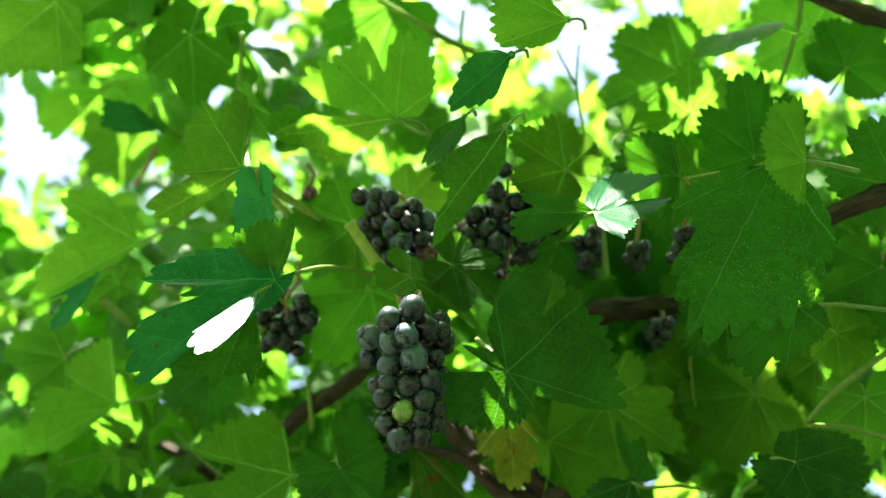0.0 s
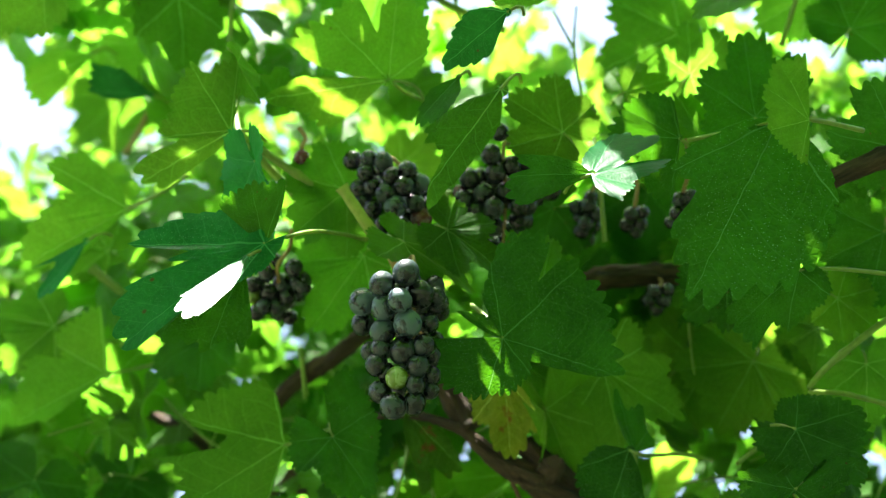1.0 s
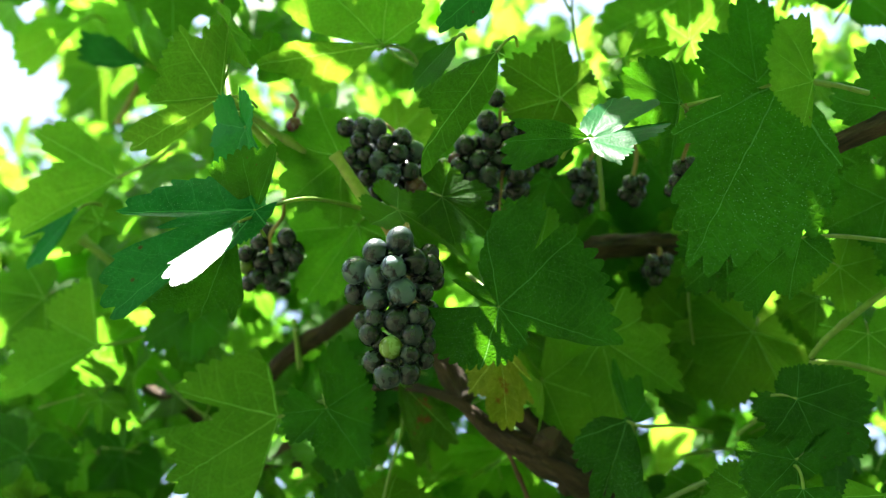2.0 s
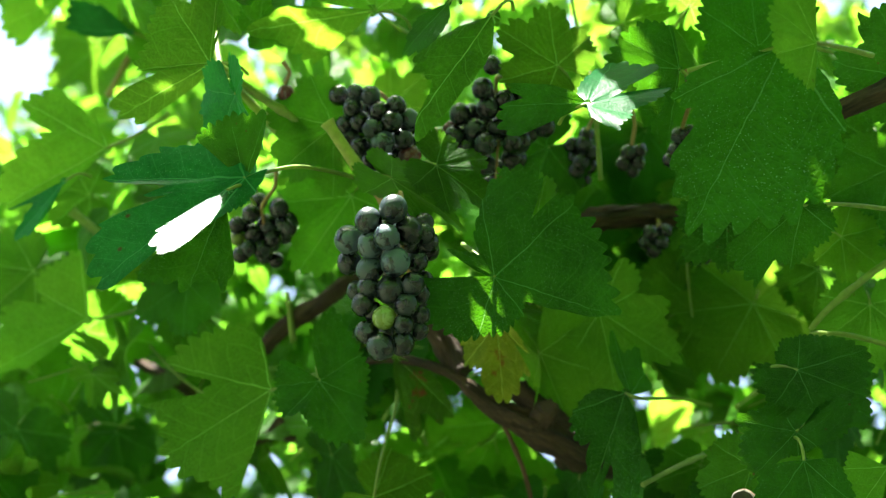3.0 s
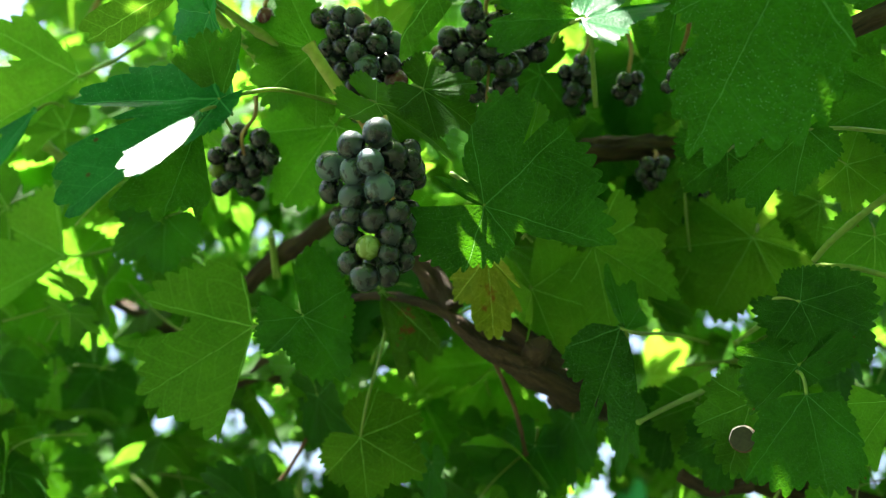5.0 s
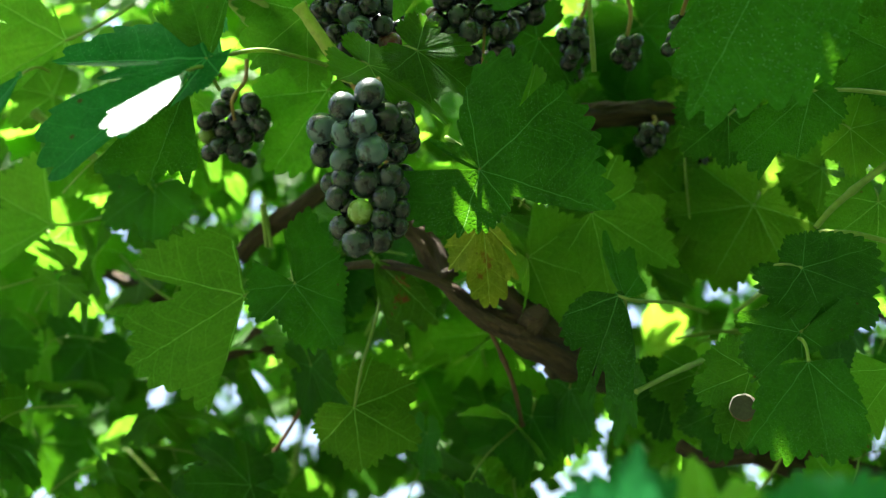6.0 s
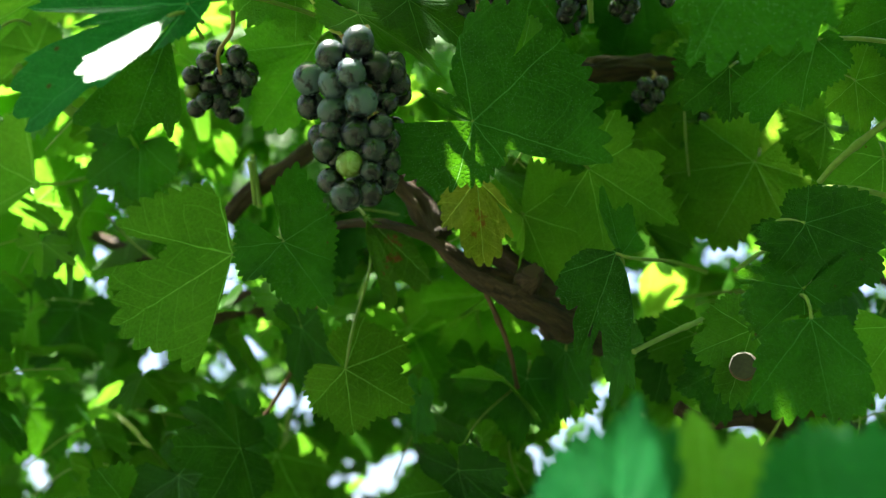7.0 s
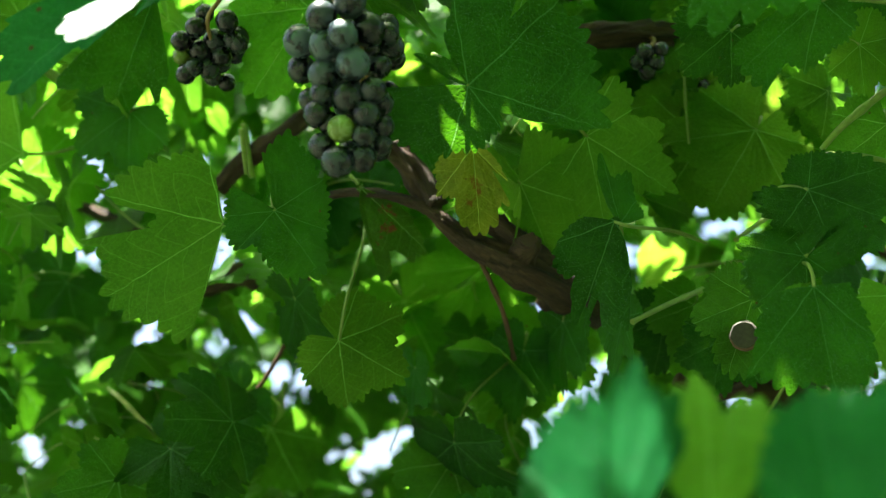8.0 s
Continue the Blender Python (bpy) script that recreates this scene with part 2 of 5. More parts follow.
def lobed_reach(a, lobes):
    """The same for a blade given by its lobes and bays: degrees from the midrib and reach, from left to right."""
    at = math.degrees(a)
    (a0, r0), (a1, r1) = lobes[0], lobes[-1]
    ends = ((-180, 0.05), (a0 - 7 if a0 > -150 else -179, 0.05), *lobes, (a1 + 7 if a1 < 150 else 179, 0.05), (180, 0.05))
    for (p, u), (q, v) in zip(ends, ends[1:]):
        if at <= q:
            if q - p < 1e-6:
                return v
            f = min(1.0, max(0.0, (at - p) / (q - p)))
            curved = u + (v - u) * f * f * (3 - 2 * f)
            if q - p > 100:
                return curved
            straight = u * v * math.sin(radians(q - p)) / max(1e-6, u * math.sin(radians(at - p)) + v * math.sin(radians(q - at)))
            return 0.65 * straight + 0.35 * curved
    return 0.05


def outline(a, lobed, seed, base=1.0, cuts=(), lobes=()):
    """How far the blade reaches at the angle a from the midrib, of a midrib of 1."""
    if lobes:
        return lobed_reach(a, lobes)
    b = abs(a)
    side = 1.0 + 0.07 * math.sin(seed * 3.7 + (1.3 if a > 0 else 0.0))
    knots = ((0.0, 1.0), (0.2, 0.93), (0.45, 0.80 - 0.36 * lobed), (0.68, 0.84), (0.88, 0.84), (1.08, 0.80), (1.33, 0.70 - 0.30 * lobed), (1.58, 0.67), (1.80, 0.65), (2.1, 0.60), (2.45, 0.53 * base), (2.82, 0.42 * base), (2.99, 0.12))
    for (p, u), (q, v) in zip(knots, knots[1:]):
        if b <= q:
            f = (b - p) / (q - p)
            f = f * f * (3 - 2 * f)
            r = (u + (v - u) * f) * (side if b > 0.2 else 1.0)
            for at, deep, wide in cuts:
                r *= 1 - deep * math.exp(-((a - at) / wide) ** 4)
            return r
    return 0.08


class Blade:
    """The curved surface of one leaf, in units of its midrib: y to the tip, z the side seen, x across."""

    def __init__(self, width=1.0, lobed=0.3, fold_right=0.0, fold_left=0.0, droop=0.15, wave=1.0, seed=0, base=1.0, halves=(1.0, 1.0), cuts=(), lobes=()):
        self.cuts, self.lobes = cuts, lobes
        self.ribs = list(MAIN)
        for k, v in enumerate(MAIN):
            near = [radians(a) for (_, l), (a, r), (_, h) in zip(lobes, lobes[1:], lobes[2:]) if r >= l and r >= h and abs(radians(a) - v) < 0.42]
            if near:
                self.ribs[k] = min(near, key=lambda a: abs(a - v))
        self.base, self.halves = base, halves
        self.w, self.lobed, self.fr, self.fl, self.droop, self.wave, self.seed = width, lobed, radians(fold_right), radians(fold_left), droop, wave, seed
        self.off = Vector((seed * 1.7, seed * 0.9, seed * 2.3))

    def flat_angle(self, a):
        """The angle of the even leaf pattern that belongs to the angle a of this leaf."""
        pairs = sorted(zip((*self.ribs, -math.pi, math.pi), (*MAIN, -math.pi, math.pi)))
        for (p, u), (q, v) in zip(pairs, pairs[1:]):
            if a <= q:
                return u + (v - u) * (a - p) / (q - p)
        return a

    def at(self, a, rho, reach):
        r = rho * reach
        x, y = r * math.sin(a) * self.w * self.halves[0 if a > 0 else 1], r * math.cos(a)
        gap = min(abs(a - v) for v in self.ribs)
        z = 0.05 * self.wave * r * math.sin(min(1.0, gap / 0.45) * math.pi / 2)
        z += 0.005 * self.wave * math.sin(r * 44 - gap * 16) * min(1.0, gap / 0.2) * min(1.0, r * 3)
        z += 0.045 * self.wave * rho ** 3 * math.sin(a * 5 + self.seed * 2.1) * reach
        z += 0.10 * self.wave * noise.noise(Vector((x * 1.4, y * 1.4, 0)) + self.off) * rho
        z -= self.droop * (y * abs(y) * 0.6 + 0.5 * x * x)
        f = self.fr if x > 0 else self.fl
        return Vector((x * math.cos(f), y, z + abs(x) * math.sin(f)))

    def mesh(self, teeth=38, per=4, rings=(0.14, 0.3, 0.46, 0.62, 0.76, 0.88, 0.95, 1.0), size=1.0):
        n = teeth * per
        profile = (0.0, 0.7, 1.0, 0.75) if per == 4 else (0.0, 1.0)
        verts, uvs = [(0, 0, 0)], [(0, 0)]
        ends = []
        for i in range(n + 1):
            a = -3.1 + 6.2 * i / n
            bite = 0.12 * (0.7 + 0.6 * noise.noise(Vector((a * 6, self.seed, 3)))) * profile[i % per]
            big = 0.05 * abs(math.sin(a * 5.2 + self.seed))
            ends.append((a, outline(a, self.lobed, self.seed, self.base, self.cuts, self.lobes), bite + big - 0.06))
        evens = [self.flat_angle(a) for a, _, _ in ends]
        for rho in rings:
            for (a, reach, bite), even in zip(ends, evens):
                full = reach * (1 + bite * rho ** 5)
                v = self.at(a, rho, full) * size
                verts.append(v[:])
                uvs.append((rho * full * math.sin(even), rho * full * math.cos(even)))
        m = n + 1
        faces = [(0, 1 + i, 2 + i) for i in range(n)]
        for k in range(len(rings) - 1):
            o = 1 + k * m
            faces += [(o + i, o + m + i, o + m + i + 1, o + i + 1) for i in range(n)]
        return verts, faces, uvs

    def veins(self, size=1.0, side_veins=False, raised=0.9):
        verts, faces = [], []

        def strand(points, wide):
            first = len(verts)
            for k, p in enumerate(points):
                d = (points[min(k + 1, len(points) - 1)] - points[max(k - 1, 0)])
                d = d.normalized() if d.length else Vector((0, 1, 0))
                s = d.cross(Vector((0, 0, 1))).normalized()
                u = s.cross(d)
                w = wide * (1 - 0.8 * k / (len(points) - 1))
                verts.extend((q * size)[:] for q in (p - s * w, p + u * w * raised, p + s * w))
            for k in range(len(points) - 1):
                for j in range(2):
                    a = first + 3 * k + j
                    faces.append((a, a + 1, a + 4, a + 3))

        for v in self.ribs:
            reach = outline(v, self.lobed, self.seed, lobes=self.lobes)
            strand([self.at(v, 0.93 * k / 12, reach) for k in range(13)], 0.0042 if v == self.ribs[0] else 0.0033)
            if not side_veins:
                continue
            for s in (0.22, 0.36, 0.5, 0.63, 0.75, 0.86):
                for hand in (-1, 1):
                    b = Vector((math.sin(v), math.cos(v))) * s * reach
                    go = v + hand * (0.78 + 0.1 * math.sin(9 * s + self.seed))
                    pts = []
                    for k in range(9):
                        q = b + Vector((math.sin(go - hand * 0.03 * k), math.cos(go - hand * 0.03 * k))) * k * 0.055
                        a = math.atan2(q.x, q.y)
                        lim = outline(a, self.lobed, self.seed, lobes=self.lobes)
                        near = min(self.ribs, key=lambda c: abs(c - a))
                        if abs(a) > 2.9 or q.length > 0.93 * lim or (k > 2 and near != v):
                            break
                        pts.append(self.at(a, q.length / lim, lim))
                    if len(pts) > 2:
                        strand(pts, 0.0048)
        return verts, faces


def blade_mesh(name, parts, mat, flat=False):
    verts, faces, uvs = parts
    me = bpy.data.meshes.new(name)
    me.from_pydata(verts, [], faces)
    layer = me.uv_layers.new(name="UVMap")
    idx = np.empty(len(me.loops), dtype=np.int32)
    me.loops.foreach_get("vertex_index", idx)
    layer.data.foreach_set("uv", np.array(uvs, dtype=np.float32)[idx].ravel())
    me.materials.append(mat)
    return smooth(me)


def tube_mesh(name, points, radii, mat, sides=7, knots=0.0, rough=0.0, seed=0, caps=True):
    """A stem along a smooth line through the points, with swollen nodes and an uneven girth."""
    pts = [Vector(p) for p in points]
    fine, girth = [], []
    count = max(4, min(14, int(60 / len(pts))))
    for i in range(len(pts) - 1):
        p0, p1, p2, p3 = pts[max(i - 1, 0)], pts[i], pts[i + 1], pts[min(i + 2, len(pts) - 1)]
        for k in range(count + (i == len(pts) - 2)):
            f = k / count
            fine.append(0.5 * ((2 * p1) + (p2 - p0) * f + (2 * p0 - 5 * p1 + 4 * p2 - p3) * f * f + (3 * p1 - p0 - 3 * p2 + p3) * f ** 3))
            girth.append(radii[i] + (radii[i + 1] - radii[i]) * f)
    bm = bmesh.new()
    grid = bm.loops.layers.uv.new("UVMap")
    rings, lengths = [], []
    side = Vector((0.3, 0.2, 1)).normalized()
    travelled = 0.0
    for k, p in enumerate(fine):
        d = (fine[min(k + 1, len(fine) - 1)] - fine[max(k - 1, 0)]).normalized()
        u = side - d * side.dot(d)
        u = u.normalized() if u.length > 1e-4 else d.orthogonal().normalized()
        side = u
        v = d.cross(u)
        if k:
            travelled += (p - fine[k - 1]).length
        swell = 1.0 + knots * max(0.0, math.cos(travelled * 2 * math.pi / 0.055)) ** 12
        ring = []
        for j in range(sides):
            a = 2 * math.pi * j / sides
            n = noise.noise(Vector((math.cos(a) * 2.0 + seed, math.sin(a) * 2.0, travelled * 34)))
            n += 0.6 * noise.noise(Vector((math.cos(a) * 5 + seed, math.sin(a) * 5, travelled * 60)))
            n += 0.5 * noise.noise(Vector((math.cos(a) * 9 + seed, math.sin(a) * 9, travelled * 25)))
            r = girth[k] * swell * (1 + rough * n)
            ring.append(bm.verts.new(p + (u * math.cos(a) + v * math.sin(a)) * r))
        rings.append(ring)
        lengths.append(travelled)
    for k, (r0, r1) in enumerate(zip(rings, rings[1:])):
        for j in range(sides):
            f = bm.faces.new((r0[j], r0[(j + 1) % sides], r1[(j + 1) % sides], r1[j]))
            step = 2 * math.pi * girth[k] / sides
            for loop, (u, v) in zip(f.loops, ((j, k), (j + 1, k), (j + 1, k + 1), (j, k + 1))):
                loop[grid].uv = (u * step, lengths[v] + seed)
    if caps:
        bm.faces.new(rings[0][::-1])
        bm.faces.new(rings[-1])
    me = bpy.data.meshes.new(name)
    bm.to_mesh(me)
    bm.free()
    me.materials.append(mat)
    smooth(me)
    if caps:
        for p in list(me.polygons)[-2:]:
            p.use_smooth = False
    return me


def basis(at, along, facing, size=1.0):
    y = Vector(along).normalized()
    z = Vector(facing)
    z = (z - y * z.dot(y)).normalized()
    x = y.cross(z)
    m = Matrix((x, y, z)).transposed().to_4x4()
    return Matrix.Translation(at) @ m @ Matrix.Diagonal((size, size, size, 1))


# ---- the setting ----
bm = bmesh.new()
bmesh.ops.create_grid(bm, x_segments=40, y_segments=40, size=600)
for v in bm.verts:
    far = v.co.length
    v.co.z = 0.02 * noise.noise(v.co * 0.05) * min(1.0, far / 30)
me = bpy.data.meshes.new("ground")
bm.to_mesh(me)
bm.free()
tagged(link("ground", me, SOIL), "grassy dark earth under the vine", "ground", kind="structure")

vine = new("grapevine")
vine.location = (1.15, 1.35, 0.0)
bpy.context.view_layer.update()
tagged(vine, "leafy trained grapevine with old brown wood and green shoots", "grapevine")


def wood(name, points, radii, mat=None, label="", sides=26, knots=0.2, rough=0.45, seed=0):
    return link(name, tube_mesh(name, points, radii, mat or BARK, sides, knots, rough, seed), None, vine, label)


def shoot(points, radii, mat=None, name="shoot", label="", knots=0.35):
    return link(name, tube_mesh(name, points, radii, mat or STALK, 8, knots, 0.05), None, vine, label)


leaf_count = 0


def leaf(at, along, facing, size, mat=None, width=1.0, lobed=0.3, folds=(0, 0), droop=0.15, wave=1.0, stalk=None, label="", base=1.0, halves=(1.0, 1.0), cuts=(), lobes=()):
    """One vine leaf with its veins and stalk. folds: how far the right and left halves turn towards the side seen, in degrees; halves: how wide they are; cuts: angle, depth and width of notches."""
    global leaf_count
    leaf_count += 1
    shape = Blade(width, lobed, folds[0], folds[1], droop, wave, leaf_count * 0.73, base, halves, cuts, lobes)
    m = basis(at, along, facing)
    ob = link("leaf", blade_mesh("leaf", shape.mesh(teeth=46, size=size), mat or GREEN), None, None, label)
    ob.matrix_world = m
    ob.parent = vine
    ob.matrix_parent_inverse = Matrix.Translation(-vine.location)
    verts, faces = shape.veins(size, raised=-0.9 if mat in (DUSTY, SKYLIT) else 0.9)
    me = bpy.data.meshes.new("vein_network")
    me.from_pydata(verts, [], faces)
    me.materials.append(DARKVEIN if mat in (DUSTY, SKYLIT) else VEIN)
    v = link("vein_network", smooth(me), None)
    v.parent = ob
    inv = m.inverted()
    if stalk:
        path = [Vector((0, 0, 0))] + [inv @ Vector(q) for q in stalk]
    else:
        deeper = inv.to_3x3() @ Vector((0, 1, 0.25))
        path = [(Vector((0, -q, 0)) + deeper * s) * size for q, s in ((0, 0), (0.14, 0.06), (0.24, 0.2), (0.28, 0.42))]
    me = tube_mesh("petiole", path, [0.0011] + [0.0014 if stalk else 0.0011] * (len(path) - 2) + [0.0017 if stalk else 0.0013], STALK, 6)
    s = link("petiole", me, None)
    s.parent = ob
    return ob


def berry_mesh(name, mat, seed):
    """A grape: slightly longer than wide, a little uneven, with the small scar at its end."""
    bm = bmesh.new()
    bmesh.ops.create_uvsphere(bm, u_segments=20, v_segments=14, radius=1.0)
    for v in bm.verts:
        n = noise.noise(v.co * 0.9 + Vector((seed, 0, 0)))
        v.co *= 1 + 0.035 * n
        v.co.z *= 1.05
        if v.co.z < -1.02:
            v.co.z += 0.06
        if v.co.z > 1.02:
            v.co.z -= 0.05
    me = bpy.data.meshes.new(name)
    bm.to_mesh(me)
    bm.free()
    me.materials.append(mat)
    return smooth(me)


BERRIES = {m.name: [berry_mesh("grape", m, k * 3.1) for k in range(3)] for m in (BLUE, SHADEDBLUE, REDDISH, UNRIPE)}


def berry(bunch, x, y, z, r, mat=None, label=""):
    """One grape of a bunch, at a place given from the bunch's top, with its little stalk to the bunch's axis."""
    ob = new("grape", random.choice(BERRIES[(mat or BLUE).name]))
    ob.parent = bunch
    tilt = Euler((random.uniform(-0.9, 0.9), random.uniform(-0.9, 0.9), random.uniform(0, 6.28)))
    ob.matrix_basis = Matrix.LocRotScale((x, y, z), tilt, (r, r, r))
    if label:
        tagged(ob, label)
    return ob


def bunch(top, foot, hang, label, group="grape bunches", category="grape bunch"):
    """The Empty of a bunch at its top and its axis, which hangs from the point hang."""
    b = new("grape_bunch")
    b.location = top
    tagged(b, label, category, group)
    h, end = Vector(hang) - Vector(top), Vector(foot) - Vector(top)
    me = tube_mesh("rachis", [h, h * 0.5 + Vector((0.004, 0, 0)), (0, 0, 0), end * 0.5 + Vector((0.002, 0.003, 0)), end], [0.0016, 0.0016, 0.0016, 0.0012, 0.0008], REDSTALK, 7, 0.2)
    r = link("rachis", me, None)
    r.parent = b
    return b


def packed(b, seed, count, spread, foot, r, mats, back=0.0, clear=0.8):
    """Grapes packed round the axis of a bunch, none inside another."""
    rng = random.Random(seed)
    placed = [Vector(o.location) for o in b.children if o.name.startswith("grape")]
    tries = 0
    while count and tries < 4000:
        tries += 1
        s = 0.8 * rng.random()
        wide = spread * (1 - 0.65 * s) * math.sqrt(rng.random())
        a = rng.uniform(0, 2 * math.pi)
        p = (Vector(foot) - b.location) * s + Vector((wide * math.cos(a), back + wide * math.sin(a), 0))
        if all((p - q).length > 2 * r * clear for q in placed):
            placed.append(p)
            count -= 1
            berry(b, *p, r * rng.uniform(0.85, 1.08), rng.choice(mats))


# ---- old wood and shoots ----
wood("arm", [(-0.108, 0.862, 1.917), (-0.072, 0.843, 1.915), (-0.027, 0.834, 1.900), (0.007, 0.840, 1.875), (0.042, 0.852, 1.859), (0.078, 0.880, 1.848), (0.117, 0.996, 1.871), (0.157, 1.144, 1.908), (0.450, 1.050, 1.750), (1.100, 1.330, 1.720)], [0.0028, 0.003, 0.004, 0.0065, 0.0125, 0.014, 0.013, 0.014, 0.02, 0.03], label="old gnarled brown arm with a knot", seed=3)
wood("knot", [(0.046, 0.848, 1.862), (0.051, 0.831, 1.867), (0.051, 0.825, 1.868)], [0.01, 0.0085, 0.005], rough=0.3, seed=8)
wood("spur", [(0.028, 0.845, 1.890), (0.042, 0.846, 1.876), (0.061, 0.863, 1.862)], [0.007, 0.01, 0.012], seed=12)
wood("spur", [(-0.046, 0.831, 1.946), (-0.029, 0.835, 1.925), (-0.015, 0.838, 1.899)], [0.008, 0.01, 0.008], seed=13)
wood("arm", [(0.045, 0.838, 2.017), (0.090, 0.832, 2.030), (0.142, 0.840, 2.042), (0.199, 0.904, 2.057), (0.350, 1.300, 2.120), (0.800, 1.500, 2.000), (1.120, 1.340, 1.850)], [0.005, 0.008, 0.0085, 0.0085, 0.01, 0.012, 0.014], rough=0.7, seed=21)
wood("cane", [(1.130, 1.360, 2.250), (1.120, 0.600, 2.100), (1.100, -0.400, 1.900), (1.100, -1.300, 1.700)], [0.014, 0.011, 0.009, 0.006], CANE, seed=41, rough=0.12)
wood("cane", [(1.130, 1.360, 2.000), (1.800, 1.800, 2.100), (2.300, 2.000, 2.000)], [0.012, 0.01, 0.007], CANE, seed=42, rough=0.12)
wood("cane", [(1.130, 1.360, 1.250), (0.200, 2.700, 1.500), (-1.200, 2.400, 1.700), (-2.200, 1.900, 1.900)], [0.016, 0.013, 0.011, 0.007], CANE, seed=43, rough=0.12)
wood("trunk", [(1.150, 1.350, -0.020), (1.160, 1.330, 0.600), (1.130, 1.360, 1.200), (1.120, 1.340, 1.750), (1.130, 1.360, 2.300)], [0.045, 0.04, 0.035, 0.032, 0.028], label="old vine trunk with shredding bark", seed=30)
wood("cane", [(0.236, 0.672, 2.019), (0.258, 0.648, 2.021), (0.295, 0.633, 2.030)], [0.006, 0.007, 0.007], BARK, seed=31, rough=0.2)
wood("cane", [(0.274, 0.670, 2.257), (0.301, 0.664, 2.231), (0.344, 0.666, 2.212)], [0.006, 0.007, 0.007], BARK, seed=32, rough=0.2)
wood("cane", [(-0.232, 1.015, 1.903), (-0.189, 1.003, 1.909), (-0.157, 0.999, 1.894), (-0.140, 1.022, 1.864), (-0.125, 1.053, 1.841)], [0.007, 0.011, 0.01, 0.006, 0.004], BARK, seed=33)
wood("cane", [(-0.359, 1.039, 1.995), (-0.299, 1.032, 1.962), (-0.247, 1.032, 1.912), (-0.201, 1.014, 1.907)], [0.004, 0.005, 0.006, 0.007], BARK, seed=34)
wood("cane", [(-0.198, 0.928, 1.960), (-0.170, 0.912, 1.978), (-0.135, 0.895, 1.995), (-0.098, 0.886, 2.021)], [0.006, 0.007, 0.007, 0.006], BARK, seed=35)
wood("twig", [(-0.163, 0.962, 1.797), (-0.141, 0.950, 1.829), (-0.118, 0.921, 1.877)], [0.0012, 0.0016, 0.002], CANE, knots=0.3)
wood("twig", [(0.041, 0.902, 1.802), (0.033, 0.883, 1.835), (0.015, 0.863, 1.872)], [0.0015, 0.0016, 0.0016], CANE, knots=0.3)
wood("twig", [(0.159, 0.901, 1.786), (0.181, 0.906, 1.776), (0.215, 0.906, 1.780)], [0.004, 0.005, 0.005], BARK, seed=36)
wood("stub", [(0.169, 0.733, 1.770), (0.177, 0.765, 1.779), (0.186, 0.795, 1.785)], [0.0082, 0.0088, 0.0090], CANE, knots=0.0, rough=0.06)
wood("cut_face", [(0.168, 0.731, 1.770), (0.169, 0.734, 1.771)], [0.0074, 0.0082], CUT, label="pale round pruning cut", knots=0.0, rough=0.06)
shoot([(-0.107, 0.671, 2.029), (-0.094, 0.682, 2.012), (-0.081, 0.697, 1.998), (-0.073, 0.706, 1.993)], [0.004, 0.0042, 0.0052, 0.0046], LIMESTALK, label="yellow-green shoot cut off short")
shoot([(-0.078, 0.702, 1.999), (-0.069, 0.715, 1.988), (-0.060, 0.743, 1.971), (-0.041, 0.779, 1.933)], [0.0048, 0.004, 0.004, 0.004], REDSTALK)
shoot([(-0.190, 0.670, 2.081), (-0.165, 0.691, 2.069), (-0.139, 0.705, 2.056), (-0.104, 0.726, 2.034), (-0.075, 0.722, 2.005)], [0.002, 0.003, 0.003, 0.003, 0.003])
shoot([(-0.186, 0.684, 2.078), (-0.151, 0.723, 2.054), (-0.121, 0.748, 2.036)], [0.003, 0.0035, 0.0035])
shoot([(-0.221, 0.704, 2.254), (-0.220, 0.720, 2.189), (-0.197, 0.695, 2.097)], [0.002, 0.0022, 0.0025])
shoot([(-0.098, 0.694, 2.282), (-0.063, 0.706, 2.265), (-0.033, 0.724, 2.257), (0.019, 0.754, 2.251)], [0.0025, 0.0025, 0.003, 0.003])
shoot([(-0.023, 0.740, 2.310), (-0.025, 0.732, 2.264), (-0.018, 0.734, 2.242)], [0.0015, 0.002, 0.002])
shoot([(0.082, 0.723, 2.249), (0.078, 0.726, 2.206), (0.082, 0.725, 2.149), (0.089, 0.715, 2.089), (0.095, 0.753, 2.026)], [0.0008, 0.0012, 0.0015, 0.0017, 0.0019])
shoot([(0.062, 0.725, 2.245), (0.077, 0.726, 2.206)], [0.0008, 0.0014])
shoot([(0.164, 0.782, 2.014), (0.165, 0.806, 1.974), (0.172, 0.840, 1.948)], [0.0009, 0.001, 0.0009])
shoot([(0.309, 0.737, 1.955), (0.279, 0.747, 1.936), (0.253, 0.757, 1.917), (0.240, 0.764, 1.904)], [0.0022, 0.0024, 0.0022, 0.0018])
shoot([(0.300, 0.774, 1.894), (0.266, 0.768, 1.901), (0.240, 0.766, 1.901)], [0.0018, 0.0018, 0.0016])
shoot([(0.249, 0.710, 2.189), (0.264, 0.686, 2.230), (0.269, 0.669, 2.259)], [0.002, 0.002, 0.002])
shoot([(0.242, 0.660, 2.077), (0.272, 0.665, 2.072), (0.319, 0.685, 2.081)], [0.0012, 0.0013, 0.0015])
shoot([(0.319, 0.745, 2.040), (0.306, 0.761, 2.012), (0.288, 0.770, 1.996)], [0.002, 0.002, 0.002], REDSTALK)
shoot([(-0.153, 0.809, 1.951), (-0.151, 0.826, 1.923)], [0.0018, 0.0016])
shoot([(-0.369, 0.866, 2.070), (-0.338, 0.881, 2.048), (-0.306, 0.894, 2.030)], [0.004, 0.004, 0.004])
